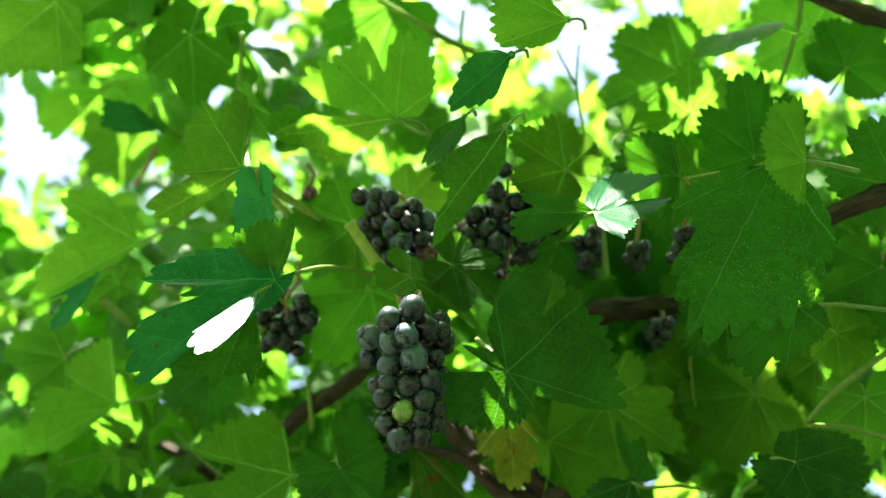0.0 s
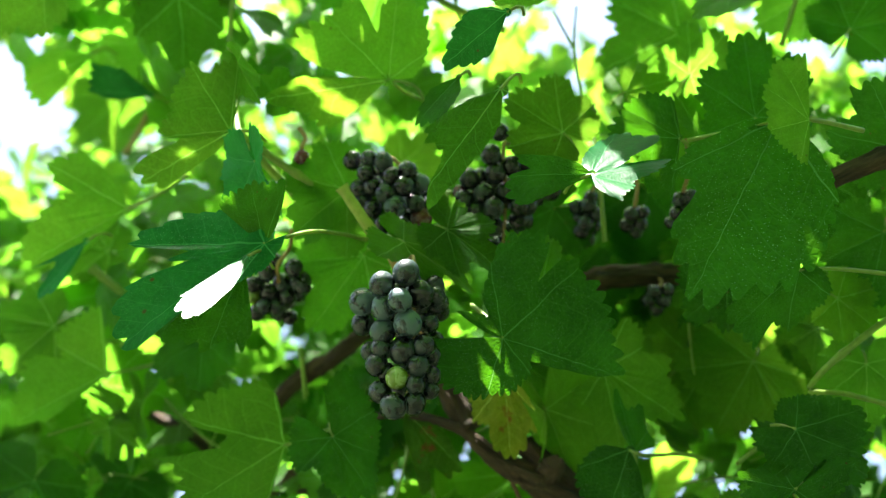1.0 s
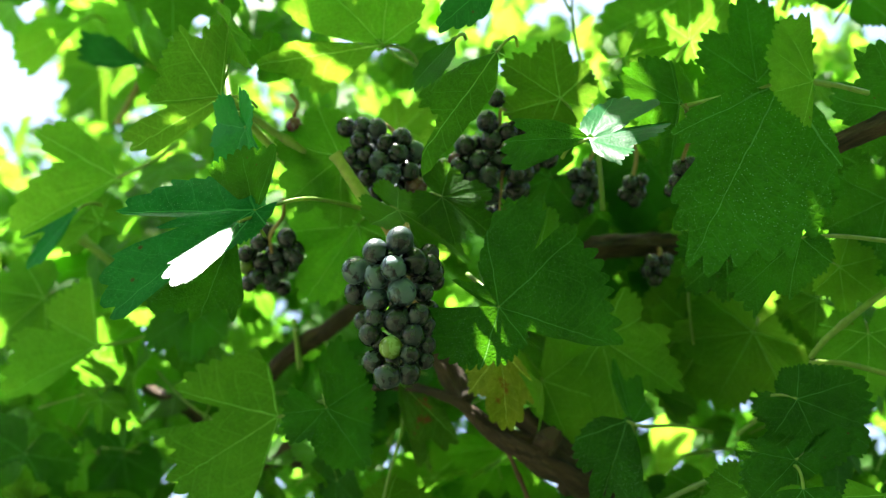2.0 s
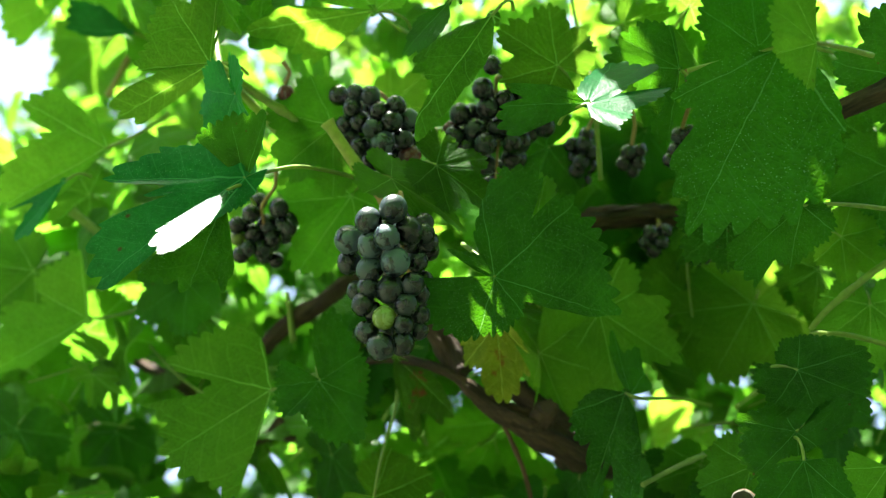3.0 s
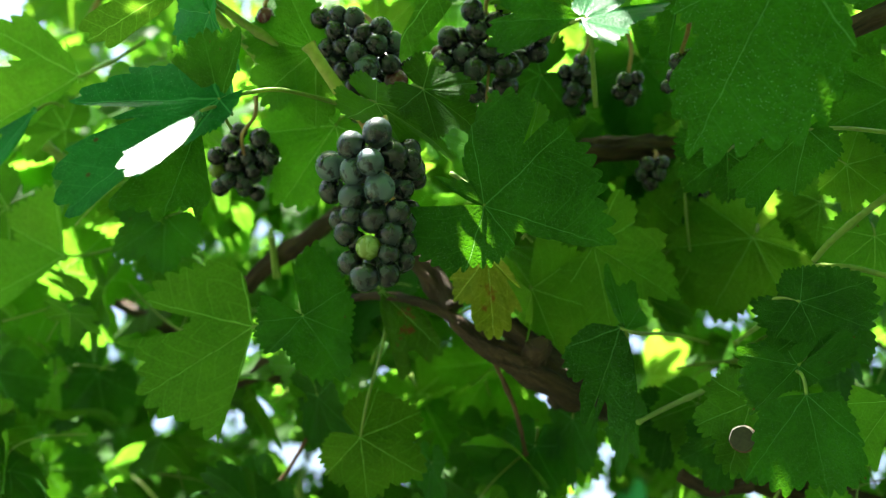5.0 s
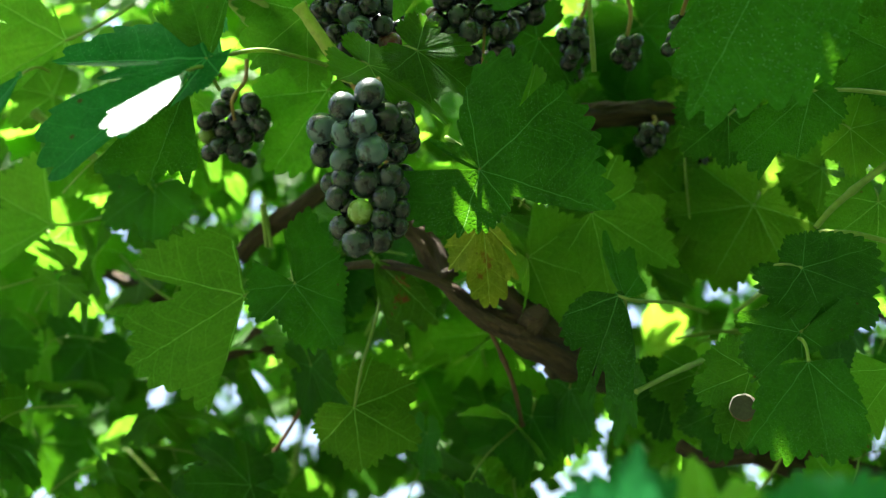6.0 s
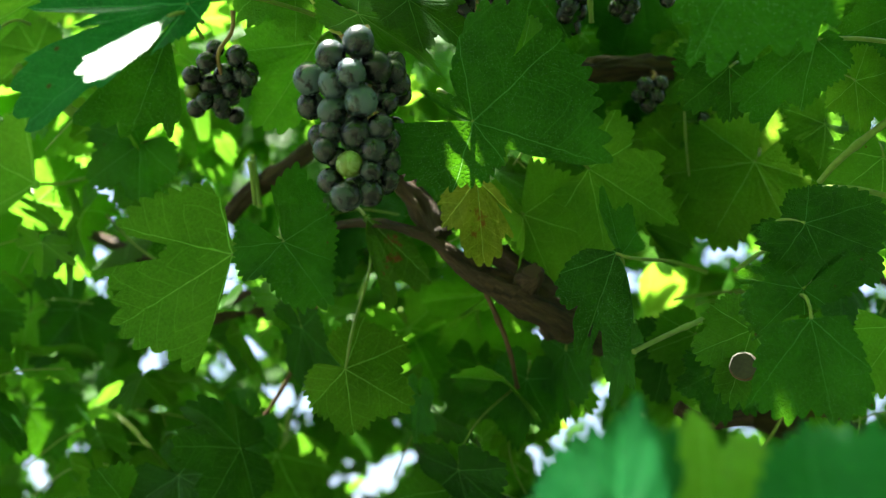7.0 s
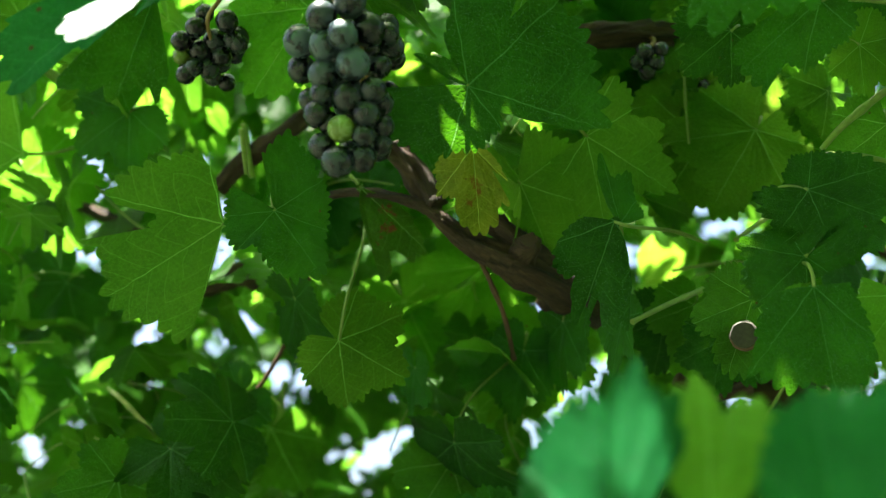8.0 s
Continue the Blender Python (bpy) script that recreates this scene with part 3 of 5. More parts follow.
shoot([(0.116, 0.808, 1.802), (0.142, 0.823, 1.818), (0.180, 0.848, 1.840)], [0.0015, 0.0018, 0.002])
shoot([(0.197, 0.837, 1.870), (0.220, 0.842, 1.887), (0.247, 0.856, 1.908)], [0.0015, 0.0018, 0.002])
shoot([(-0.440, 1.058, 1.940), (-0.392, 1.063, 1.930), (-0.338, 1.064, 1.932)], [0.002, 0.002, 0.002])
shoot([(-0.166, 0.909, 1.959), (-0.170, 0.898, 1.987), (-0.172, 0.892, 1.999)], [0.002, 0.002, 0.002])
shoot([(-0.190, 1.243, 1.764), (-0.192, 1.221, 1.819), (-0.186, 1.204, 1.863)], [0.003, 0.003, 0.003])
shoot([(-0.343, 0.688, 2.270), (-0.331, 0.694, 2.262), (-0.318, 0.696, 2.259), (-0.325, 0.688, 2.272), (-0.316, 0.686, 2.295)], [0.0008, 0.001, 0.001, 0.0012, 0.0015], name="tendril", knots=0.0)
shoot([(-0.401, 0.868, 2.452), (-0.389, 0.898, 2.403), (-0.364, 0.933, 2.348), (-0.404, 0.974, 2.275)], [0.002, 0.003, 0.003, 0.003], REDSTALK)

# ---- grapes ----
front_bunch = bunch((-0.049, 0.638, 1.945), (-0.055, 0.684, 1.862), (-0.070, 0.708, 1.990), "hanging bunch of blue-black grapes with grey bloom")
berry(front_bunch, -0.0038, -0.0142, -0.0150, 0.0090)
berry(front_bunch, -0.0196, -0.0114, -0.0219, 0.0086)
berry(front_bunch, -0.0339, 0.0065, -0.0258, 0.0096)
berry(front_bunch, -0.0186, -0.0039, -0.0354, 0.0087)
berry(front_bunch, -0.0074, -0.0136, -0.0348, 0.0082)
berry(front_bunch, 0.0045, -0.0007, -0.0238, 0.0099, SHADEDBLUE)
berry(front_bunch, -0.0347, 0.0205, -0.0353, 0.0082, SHADEDBLUE)
berry(front_bunch, -0.0192, 0.0044, -0.0486, 0.0087)
berry(front_bunch, -0.0027, -0.0027, -0.0466, 0.0094)
berry(front_bunch, 0.0096, 0.0131, -0.0387, 0.0073, SHADEDBLUE)
berry(front_bunch, 0.0148, 0.0089, -0.0210, 0.0070, SHADEDBLUE)
berry(front_bunch, -0.0200, 0.0083, -0.0589, 0.0076, SHADEDBLUE)
berry(front_bunch, -0.0057, 0.0083, -0.0610, 0.0098, SHADEDBLUE)
berry(front_bunch, 0.0077, 0.0061, -0.0582, 0.0079, SHADEDBLUE)
berry(front_bunch, 0.0039, 0.0091, -0.0714, 0.0079, SHADEDBLUE)
berry(front_bunch, -0.0097, 0.0113, -0.0787, 0.0075, UNRIPE, "small unripe green grape")
berry(front_bunch, 0.0023, 0.0122, -0.0830, 0.0067, SHADEDBLUE)
berry(front_bunch, -0.0232, 0.0114, -0.0696, 0.0076, SHADEDBLUE)
berry(front_bunch, -0.0289, 0.0188, -0.0565, 0.0066, SHADEDBLUE)
berry(front_bunch, -0.0212, 0.0192, -0.0850, 0.0076, SHADEDBLUE)
berry(front_bunch, -0.0117, 0.0151, -0.0966, 0.0090, SHADEDBLUE)
berry(front_bunch, 0.0012, 0.0187, -0.0930, 0.0079, SHADEDBLUE)
berry(front_bunch, -0.0173, 0.0157, -0.0728, 0.0065, SHADEDBLUE)
berry(front_bunch, 0.0116, 0.0194, -0.0589, 0.0065, SHADEDBLUE)
berry(front_bunch, 0.0121, 0.0197, -0.0738, 0.0065, SHADEDBLUE)
berry(front_bunch, 0.0113, 0.0236, -0.0825, 0.0061, SHADEDBLUE)
packed(front_bunch, 5, 26, 0.022, (-0.055, 0.684, 1.862), 0.0078, (SHADEDBLUE,), 0.035)
upper_bunch = bunch((-0.074, 0.686, 2.064), (-0.075, 0.728, 2.018), (-0.060, 0.760, 2.085), "bunch of dark blue grapes half hidden by leaves")
berry(upper_bunch, -0.0290, 0.0055, 0.0026, 0.0077, SHADEDBLUE)
berry(upper_bunch, -0.0169, -0.0026, -0.0148, 0.0075, SHADEDBLUE)
berry(upper_bunch, -0.0034, -0.0088, -0.0085, 0.0075)
berry(upper_bunch, -0.0119, 0.0040, -0.0227, 0.0080, SHADEDBLUE)
berry(upper_bunch, -0.0232, 0.0093, -0.0212, 0.0076, SHADEDBLUE)
berry(upper_bunch, -0.0009, -0.0016, -0.0326, 0.0083)
berry(upper_bunch, 0.0119, -0.0039, -0.0280, 0.0083, SHADEDBLUE)
berry(upper_bunch, 0.0153, -0.0072, -0.0162, 0.0074, SHADEDBLUE)
berry(upper_bunch, 0.0057, 0.0024, -0.0420, 0.0087)
berry(upper_bunch, 0.0189, 0.0107, -0.0340, 0.0084, SHADEDBLUE)
berry(upper_bunch, -0.0120, 0.0117, -0.0382, 0.0075, SHADEDBLUE)
berry(upper_bunch, 0.0243, 0.0204, -0.0422, 0.0084, REDDISH, "reddish half-ripe grape")
berry(upper_bunch, 0.0083, 0.0188, -0.0511, 0.0088)
berry(upper_bunch, 0.0284, 0.0313, -0.0528, 0.0089, SHADEDBLUE)
berry(upper_bunch, -0.0040, 0.0169, -0.0485, 0.0079, SHADEDBLUE)
berry(upper_bunch, 0.0233, 0.0064, -0.0190, 0.0080)
berry(upper_bunch, 0.0031, -0.0071, -0.0212, 0.0074, SHADEDBLUE)
berry(upper_bunch, -0.0203, 0.0154, -0.0295, 0.0076, SHADEDBLUE)
berry(upper_bunch, -0.0147, -0.0075, -0.0048, 0.0066)
berry(upper_bunch, 0.0305, 0.0245, -0.0273, 0.0067, SHADEDBLUE)
berry(upper_bunch, 0.0159, 0.0194, -0.0559, 0.0070, SHADEDBLUE)
packed(upper_bunch, 6, 22, 0.03, (-0.075, 0.728, 2.018), 0.008, (BLUE, SHADEDBLUE), 0.03)
shaded_bunch = bunch((0.015, 0.693, 2.081), (0.013, 0.745, 2.017), (0.030, 0.770, 2.110), "bunch of black grapes in the shade of leaves")
berry(shaded_bunch, -0.0032, -0.0130, 0.0019, 0.0071, SHADEDBLUE)
berry(shaded_bunch, -0.0105, -0.0013, -0.0105, 0.0081, SHADEDBLUE)
berry(shaded_bunch, 0.0136, 0.0047, 0.0002, 0.0082, SHADEDBLUE)
berry(shaded_bunch, 0.0397, 0.0260, 0.0049, 0.0083, SHADEDBLUE)
berry(shaded_bunch, 0.0285, 0.0154, 0.0018, 0.0078, SHADEDBLUE)
berry(shaded_bunch, -0.0274, 0.0152, -0.0220, 0.0086, SHADEDBLUE)
berry(shaded_bunch, -0.0176, 0.0199, -0.0326, 0.0086, SHADEDBLUE)
berry(shaded_bunch, -0.0071, 0.0088, -0.0211, 0.0085, SHADEDBLUE)
berry(shaded_bunch, 0.0052, 0.0077, -0.0155, 0.0081, SHADEDBLUE)
berry(shaded_bunch, -0.0232, 0.0290, -0.0433, 0.0086, SHADEDBLUE)
berry(shaded_bunch, -0.0088, 0.0183, -0.0469, 0.0085, SHADEDBLUE)
berry(shaded_bunch, 0.0115, 0.0193, -0.0227, 0.0082, SHADEDBLUE)
berry(shaded_bunch, -0.0425, 0.0379, -0.0425, 0.0092, SHADEDBLUE)
berry(shaded_bunch, -0.0321, 0.0231, -0.0357, 0.0077, SHADEDBLUE)
berry(shaded_bunch, -0.0210, 0.0307, -0.0581, 0.0085, SHADEDBLUE)
berry(shaded_bunch, -0.0449, 0.0352, -0.0264, 0.0060, UNRIPE)
berry(shaded_bunch, -0.0358, 0.0255, -0.0272, 0.0055, REDDISH, "small red grape")
berry(shaded_bunch, 0.0371, 0.0402, -0.0178, 0.0084, SHADEDBLUE)
berry(shaded_bunch, 0.0176, 0.0277, -0.0389, 0.0082, SHADEDBLUE)
berry(shaded_bunch, -0.0518, 0.0654, -0.0559, 0.0070, UNRIPE)
berry(shaded_bunch, 0.0005, 0.0205, -0.0325, 0.0081, SHADEDBLUE)
berry(shaded_bunch, 0.0271, 0.0191, -0.0160, 0.0082, SHADEDBLUE)
berry(shaded_bunch, 0.0106, 0.0218, -0.0440, 0.0076, SHADEDBLUE)
berry(shaded_bunch, 0.0392, 0.0296, -0.0110, 0.0074, SHADEDBLUE)
packed(shaded_bunch, 7, 22, 0.036, (0.013, 0.745, 2.017), 0.008, (SHADEDBLUE,), 0.03)
side_bunch = bunch((-0.168, 0.753, 2.007), (-0.172, 0.783, 1.981), (-0.158, 0.745, 2.037), "small loose bunch of dark grapes behind a leaf")
berry(side_bunch, 0.0126, 0.0032, -0.0000, 0.0079, SHADEDBLUE)
berry(side_bunch, 0.0186, 0.0149, -0.0107, 0.0070, SHADEDBLUE)
berry(side_bunch, 0.0011, 0.0187, -0.0060, 0.0085, SHADEDBLUE)
berry(side_bunch, -0.0088, 0.0041, -0.0035, 0.0074, SHADEDBLUE)
berry(side_bunch, -0.0094, 0.0199, -0.0131, 0.0080, SHADEDBLUE)
berry(side_bunch, 0.0051, 0.0225, -0.0161, 0.0075, SHADEDBLUE)
berry(side_bunch, -0.0185, 0.0222, -0.0301, 0.0070, SHADEDBLUE)
berry(side_bunch, -0.0039, 0.0262, -0.0231, 0.0075, SHADEDBLUE)
berry(side_bunch, -0.0210, 0.0120, -0.0092, 0.0070, SHADEDBLUE)
berry(side_bunch, 0.0149, 0.0136, -0.0087, 0.0065, SHADEDBLUE)
berry(side_bunch, -0.0225, 0.0210, -0.0161, 0.0061, UNRIPE)
berry(side_bunch, -0.0044, 0.0068, 0.0091, 0.0066, SHADEDBLUE)
berry(side_bunch, -0.0128, 0.0200, -0.0261, 0.0065, SHADEDBLUE)
packed(side_bunch, 8, 8, 0.02, (-0.172, 0.783, 1.981), 0.0072, (SHADEDBLUE,), 0.02)
far_bunch = bunch((0.087, 0.769, 2.077), (0.088, 0.793, 2.060), (0.093, 0.751, 2.108), "few dark grapes deep in the foliage")
berry(far_bunch, -0.0003, 0.0049, -0.0027, 0.0073, SHADEDBLUE)
berry(far_bunch, -0.0037, 0.0138, -0.0149, 0.0073, SHADEDBLUE)
berry(far_bunch, 0.0054, 0.0126, -0.0066, 0.0068, SHADEDBLUE)
berry(far_bunch, -0.0063, 0.0209, -0.0186, 0.0068, SHADEDBLUE)
berry(far_bunch, 0.0013, 0.0017, 0.0028, 0.0063, SHADEDBLUE)
packed(far_bunch, 9, 6, 0.015, (0.088, 0.793, 2.060), 0.0072, (SHADEDBLUE,), 0.02)
far_bunch_b = bunch((0.126, 0.784, 2.075), (0.127, 0.804, 2.065), (0.122, 0.755, 2.104), "few dark grapes deep in the foliage")
berry(far_bunch_b, -0.0025, 0.0019, -0.0034, 0.0068, SHADEDBLUE)
berry(far_bunch_b, 0.0048, 0.0063, -0.0100, 0.0068, SHADEDBLUE)
berry(far_bunch_b, -0.0065, 0.0063, -0.0110, 0.0064, SHADEDBLUE)
berry(far_bunch_b, 0.0013, 0.0097, -0.0159, 0.0059, SHADEDBLUE)
berry(far_bunch_b, 0.0073, 0.0013, -0.0016, 0.0059, SHADEDBLUE)
far_bunch_c = bunch((0.158, 0.736, 2.060), (0.159, 0.758, 2.047), (0.144, 0.640, 2.044), "few dark grapes deep in the foliage")
berry(far_bunch_c, -0.0024, 0.0023, -0.0040, 0.0065, SHADEDBLUE)
berry(far_bunch_c, 0.0055, 0.0014, -0.0019, 0.0065, SHADEDBLUE)
berry(far_bunch_c, -0.0048, 0.0081, -0.0139, 0.0065, SHADEDBLUE)
berry(far_bunch_c, 0.0021, 0.0073, -0.0118, 0.0060, SHADEDBLUE)
berry(far_bunch_c, -0.0095, 0.0115, -0.0199, 0.0055, SHADEDBLUE)
far_bunch_d = bunch((0.147, 0.828, 2.022), (0.149, 0.848, 2.013), (0.149, 0.840, 2.042), "few dark grapes deep in the foliage")
berry(far_bunch_d, -0.0040, 0.0011, -0.0022, 0.0069, SHADEDBLUE)
berry(far_bunch_d, 0.0048, 0.0053, -0.0084, 0.0069, SHADEDBLUE)
berry(far_bunch_d, -0.0017, 0.0089, -0.0148, 0.0064, SHADEDBLUE)
berry(far_bunch_d, -0.0090, 0.0047, -0.0086, 0.0059, SHADEDBLUE)
berry(far_bunch_d, 0.0084, 0.0009, -0.0007, 0.0059, SHADEDBLUE)
far_bunch_e = bunch((0.188, 0.879, 2.019), (0.188, 0.916, 1.982), (0.189, 0.862, 2.028), "dark grape bunch hanging from old wood")
berry(far_bunch_e, -0.0052, 0.0038, -0.0067, 0.0077, SHADEDBLUE)
berry(far_bunch_e, 0.0050, 0.0082, -0.0132, 0.0077, SHADEDBLUE)
berry(far_bunch_e, -0.0105, 0.0102, -0.0178, 0.0077, SHADEDBLUE)
berry(far_bunch_e, 0.0012, 0.0160, -0.0265, 0.0077, SHADEDBLUE)
berry(far_bunch_e, -0.0133, 0.0181, -0.0311, 0.0072, SHADEDBLUE)
berry(far_bunch_e, -0.0057, 0.0224, -0.0376, 0.0072, SHADEDBLUE)
berry(far_bunch_e, 0.0077, 0.0017, -0.0021, 0.0072, SHADEDBLUE)
berry(far_bunch_e, -0.0186, 0.0245, -0.0422, 0.0067, SHADEDBLUE)
packed(far_bunch_e, 10, 8, 0.02, (0.188, 0.916, 1.982), 0.0075, (SHADEDBLUE,), 0.02)
single_grape = bunch((-0.145, 0.695, 2.082), (-0.148, 0.709, 2.082), (-0.147, 0.687, 2.096), "single shrivelled dark grape")
berry(single_grape, -0.0001, 0.0040, -0.0067, 0.0064, REDDISH)

# ---- leaves that can be told apart ----
leaf((0.011, 0.675, 1.906), (1.00, 0.02, -0.07), (-0.01, -0.94, -0.35), 0.075, DUSTY, droop=0.06, wave=0.7, label="dark green dusty vine leaf with a sunlit stalk", stalk=[(0.000, 0.684, 1.926), (-0.011, 0.712, 1.950)], lobes=((-155, 0.51), (-139, 0.30), (-127, 0.22), (-123, 0.37), (-110, 0.57), (-95, 0.86), (-89, 0.96), (-73, 1.05), (-67, 0.94), (-62, 0.61), (-56, 0.91), (-47, 0.99), (-30, 0.97), (-13, 0.99), (0, 1.00), (15, 1.09), (37, 0.32), (54, 0.42), (81, 0.49), (105, 0.55), (125, 0.64), (138, 0.70), (176, 0.63)))
leaf((-0.143, 0.600, 1.939), (-0.17, -0.64, 0.75), (0.14, -0.76, -0.63), 0.040, DUSTY, droop=0.06, wave=0.5, lobes=((-39, 0.86), (-26, 0.97), (0, 0.98), (31, 1.08), (34, 0.87), (48, 0.30)))
leaf((-0.148, 0.583, 1.921), (-0.39, -0.49, -0.78), (0.03, -0.86, 0.52), 0.067, SKYLIT, wave=0.3, droop=0.02, lobes=((-28, 0.19), (-20, 0.54), (-13, 0.84), (-8, 1.04), (1, 1.01), (10, 0.84), (12, 0.48), (21, 0.18)))
leaf((0.068, 0.575, 1.973), (-1.00, -0.03, -0.05), (0.04, -0.98, -0.17), 0.054, DUSTY, droop=0.06, wave=0.8, lobes=((-26, 0.29), (-24, 0.86), (-13, 0.98), (2, 1.00), (9, 0.73), (17, 0.92), (25, 0.54), (42, 0.20)))
leaf((-0.076, 0.651, 2.112), (-0.99, 0.10, -0.07), (0.03, -0.38, -0.93), 0.097, LITUNDERSIDE, droop=0.06, wave=0.6, lobes=((-38, 0.37), (-35, 0.63), (-14, 0.68), (0, 1.01), (16, 0.61), (18, 0.25)))
leaf((-0.186, 0.635, 2.054), (-0.95, 0.25, -0.16), (0.03, -0.44, -0.90), 0.076, LITUNDERSIDE, droop=0.06, wave=0.8, lobes=((-45, 0.15), (-25, 0.57), (-21, 0.93), (-11, 1.05), (0, 1.00), (11, 0.45), (20, 0.69)))
leaf((0.182, 0.734, 1.976), (-0.77, 0.24, -0.59), (0.04, -0.91, -0.42), 0.039, DUSTY, width=1.1, lobed=0.2)
leaf((0.191, 0.882, 1.973), (-0.49, 0.34, -0.80), (0.04, -0.91, -0.42), 0.072, PALE, width=1.1, lobed=0.25)
leaf((0.225, 0.734, 1.847), (0.90, -0.04, 0.43), (0.04, -0.98, -0.17), 0.045, DUSTY, width=1.1, lobed=0.2)
leaf((0.228, 0.743, 1.850), (-0.95, -0.02, 0.30), (0.04, -1.00, 0.05), 0.041, DUSTY, width=1.1, lobed=0.2)
leaf((0.292, 0.780, 1.930), (0.01, 0.42, -0.91), (0.04, -0.91, -0.42), 0.051, GREEN, width=1.1, lobed=0.2)
leaf((0.312, 0.760, 2.062), (-0.35, 0.38, -0.86), (0.04, -0.91, -0.42), 0.062, DUSTY, width=1.1, lobed=0.2)
leaf((0.306, 0.728, 2.017), (-0.24, 0.39, -0.89), (0.04, -0.91, -0.42), 0.060, DUSTY, width=1.1, lobed=0.25)
leaf((0.274, 0.913, 1.979), (-0.67, 0.28, -0.68), (0.04, -0.91, -0.42), 0.053, DUSTY, width=1.1)
leaf((0.175, 0.886, 1.838), (-0.31, 0.29, -0.91), (0.03, -0.95, -0.31), 0.044, GREEN, width=1.1, lobed=0.2)
leaf((0.158, 0.911, 1.837), (-0.22, 0.30, -0.93), (0.03, -0.95, -0.31), 0.044, DUSTY, width=1.1)
leaf((0.190, 0.870, 1.807), (-0.22, 0.30, -0.93), (0.03, -0.95, -0.31), 0.041, DUSTY, width=1.1)
leaf((0.070, 1.003, 1.847), (-0.16, 0.30, -0.94), (0.03, -0.95, -0.31), 0.067, GREEN, width=1.1)
leaf((-0.395, 0.870, 2.012), (-0.75, 0.25, -0.62), (0.04, -0.91, -0.42), 0.060, GREEN, width=1.1)
leaf((-0.249, 0.846, 1.987), (-0.84, 0.20, -0.51), (0.04, -0.91, -0.42), 0.052, DUSTY, width=1.1)
leaf((-0.425, 0.961, 1.896), (-0.38, 0.37, -0.85), (0.04, -0.91, -0.42), 0.066, DUSTY, width=1.1)
leaf((-0.187, 1.150, 1.802), (-0.46, 0.26, -0.85), (0.03, -0.95, -0.31), 0.073, GREEN, width=1.1)
leaf((-0.370, 1.062, 1.925), (-0.63, 0.22, -0.75), (0.03, -0.95, -0.31), 0.067, DUSTY, width=1.1)
leaf((-0.142, 0.594, 1.936), (-0.90, 0.07, -0.43), (-0.06, -1.00, -0.04), 0.101, SKYLIT, wave=0.5, label="drooping leaf tinted blue-green by sky light, with a sunlit edge", stalk=[(-0.121, 0.627, 1.964), (-0.107, 0.663, 1.984), (-0.087, 0.698, 1.998)], lobes=((-177, 0.15), (-134, 0.12), (-34, 0.34), (-29, 0.13), (-23, 0.61), (-16, 0.64), (-15, 0.77), (-14, 0.99), (-9, 1.04), (0, 1.01), (11, 0.91), (13, 0.44), (16, 0.67), (21, 0.46), (28, 0.88), (50, 0.58), (66, 0.39), (116, 0.08)))
leaf((-0.165, 0.636, 1.946), (-0.29, 0.14, -0.95), (0.24, -0.95, -0.21), 0.065, DUSTY, droop=0.06, wave=0.9, lobes=((-31, 0.29), (-30, 0.68), (-20, 0.92), (-14, 0.80), (-2, 0.86), (0, 1.01), (8, 0.97), (21, 1.07), (22, 1.22), (28, 1.00), (31, 0.45), (75, 0.11)))
leaf((-0.160, 0.618, 2.016), (0.14, 0.52, -0.84), (-0.89, -0.30, -0.34), 0.057, SKYLIT, width=0.8, lobed=0.2, folds=(30, 0))
leaf((-0.185, 0.632, 2.054), (0.11, -0.46, 0.88), (0.10, -0.88, -0.47), 0.054, LITUNDERSIDE, droop=0.06, wave=0.6, stalk=[(-0.170, 0.689, 2.070), (-0.140, 0.709, 2.059), (-0.112, 0.732, 2.043)], lobes=((-108, 0.52), (-102, 0.92), (-79, 0.84), (-53, 0.96), (-37, 1.04), (-26, 0.77), (-14, 0.94), (0, 1.00), (6, 0.29), (10, 0.68)))
leaf((-0.073, 0.649, 2.112), (0.10, -0.42, 0.90), (0.05, -0.90, -0.43), 0.067, LITUNDERSIDE, droop=0.06, wave=0.6, stalk=[(-0.065, 0.716, 2.151), (-0.044, 0.762, 2.173)], lobes=((-89, 0.40), (-85, 0.81), (-75, 1.19), (-47, 1.02), (-24, 0.98), (-20, 0.53), (-10, 0.87), (0, 1.00), (18, 0.92), (44, 0.61), (82, 0.28)))
leaf((-0.087, 0.733, 2.316), (-0.94, 0.14, -0.31), (0.01, -0.91, -0.42), 0.077, GREEN, width=1.1)
leaf((0.015, 0.524, 2.063), (-0.78, 0.35, -0.52), (0.04, -0.80, -0.60), 0.054, SKYLIT, droop=0.06, wave=0.8, lobes=((-32, 0.23), (-32, 0.50), (-14, 0.74), (0, 1.01), (20, 0.65), (38, 0.51), (61, 0.18)))
leaf((0.055, 0.541, 2.109), (-0.95, 0.14, -0.28), (0.04, -0.83, -0.56), 0.052, LITUNDERSIDE, droop=0.06, wave=0.7, lobes=((-41, 0.31), (-18, 0.62), (-1, 0.98), (45, 1.12), (64, 0.70)))
leaf((-0.017, 0.581, 2.058), (-0.65, 0.25, -0.71), (-0.26, -0.96, -0.10), 0.042, DUSTY, droop=0.06, wave=0.7, lobes=((-51, 0.27), (-21, 0.84), (2, 1.01), (28, 0.52)))
leaf((0.011, 0.571, 2.039), (-0.59, 0.40, -0.70), (-0.26, -0.91, -0.31), 0.089, GREEN, droop=0.06, wave=0.7, lobes=((-35, 0.26), (-16, 0.55), (-5, 0.96), (1, 0.98), (4, 0.64), (20, 0.66), (29, 0.59), (43, 0.25)))
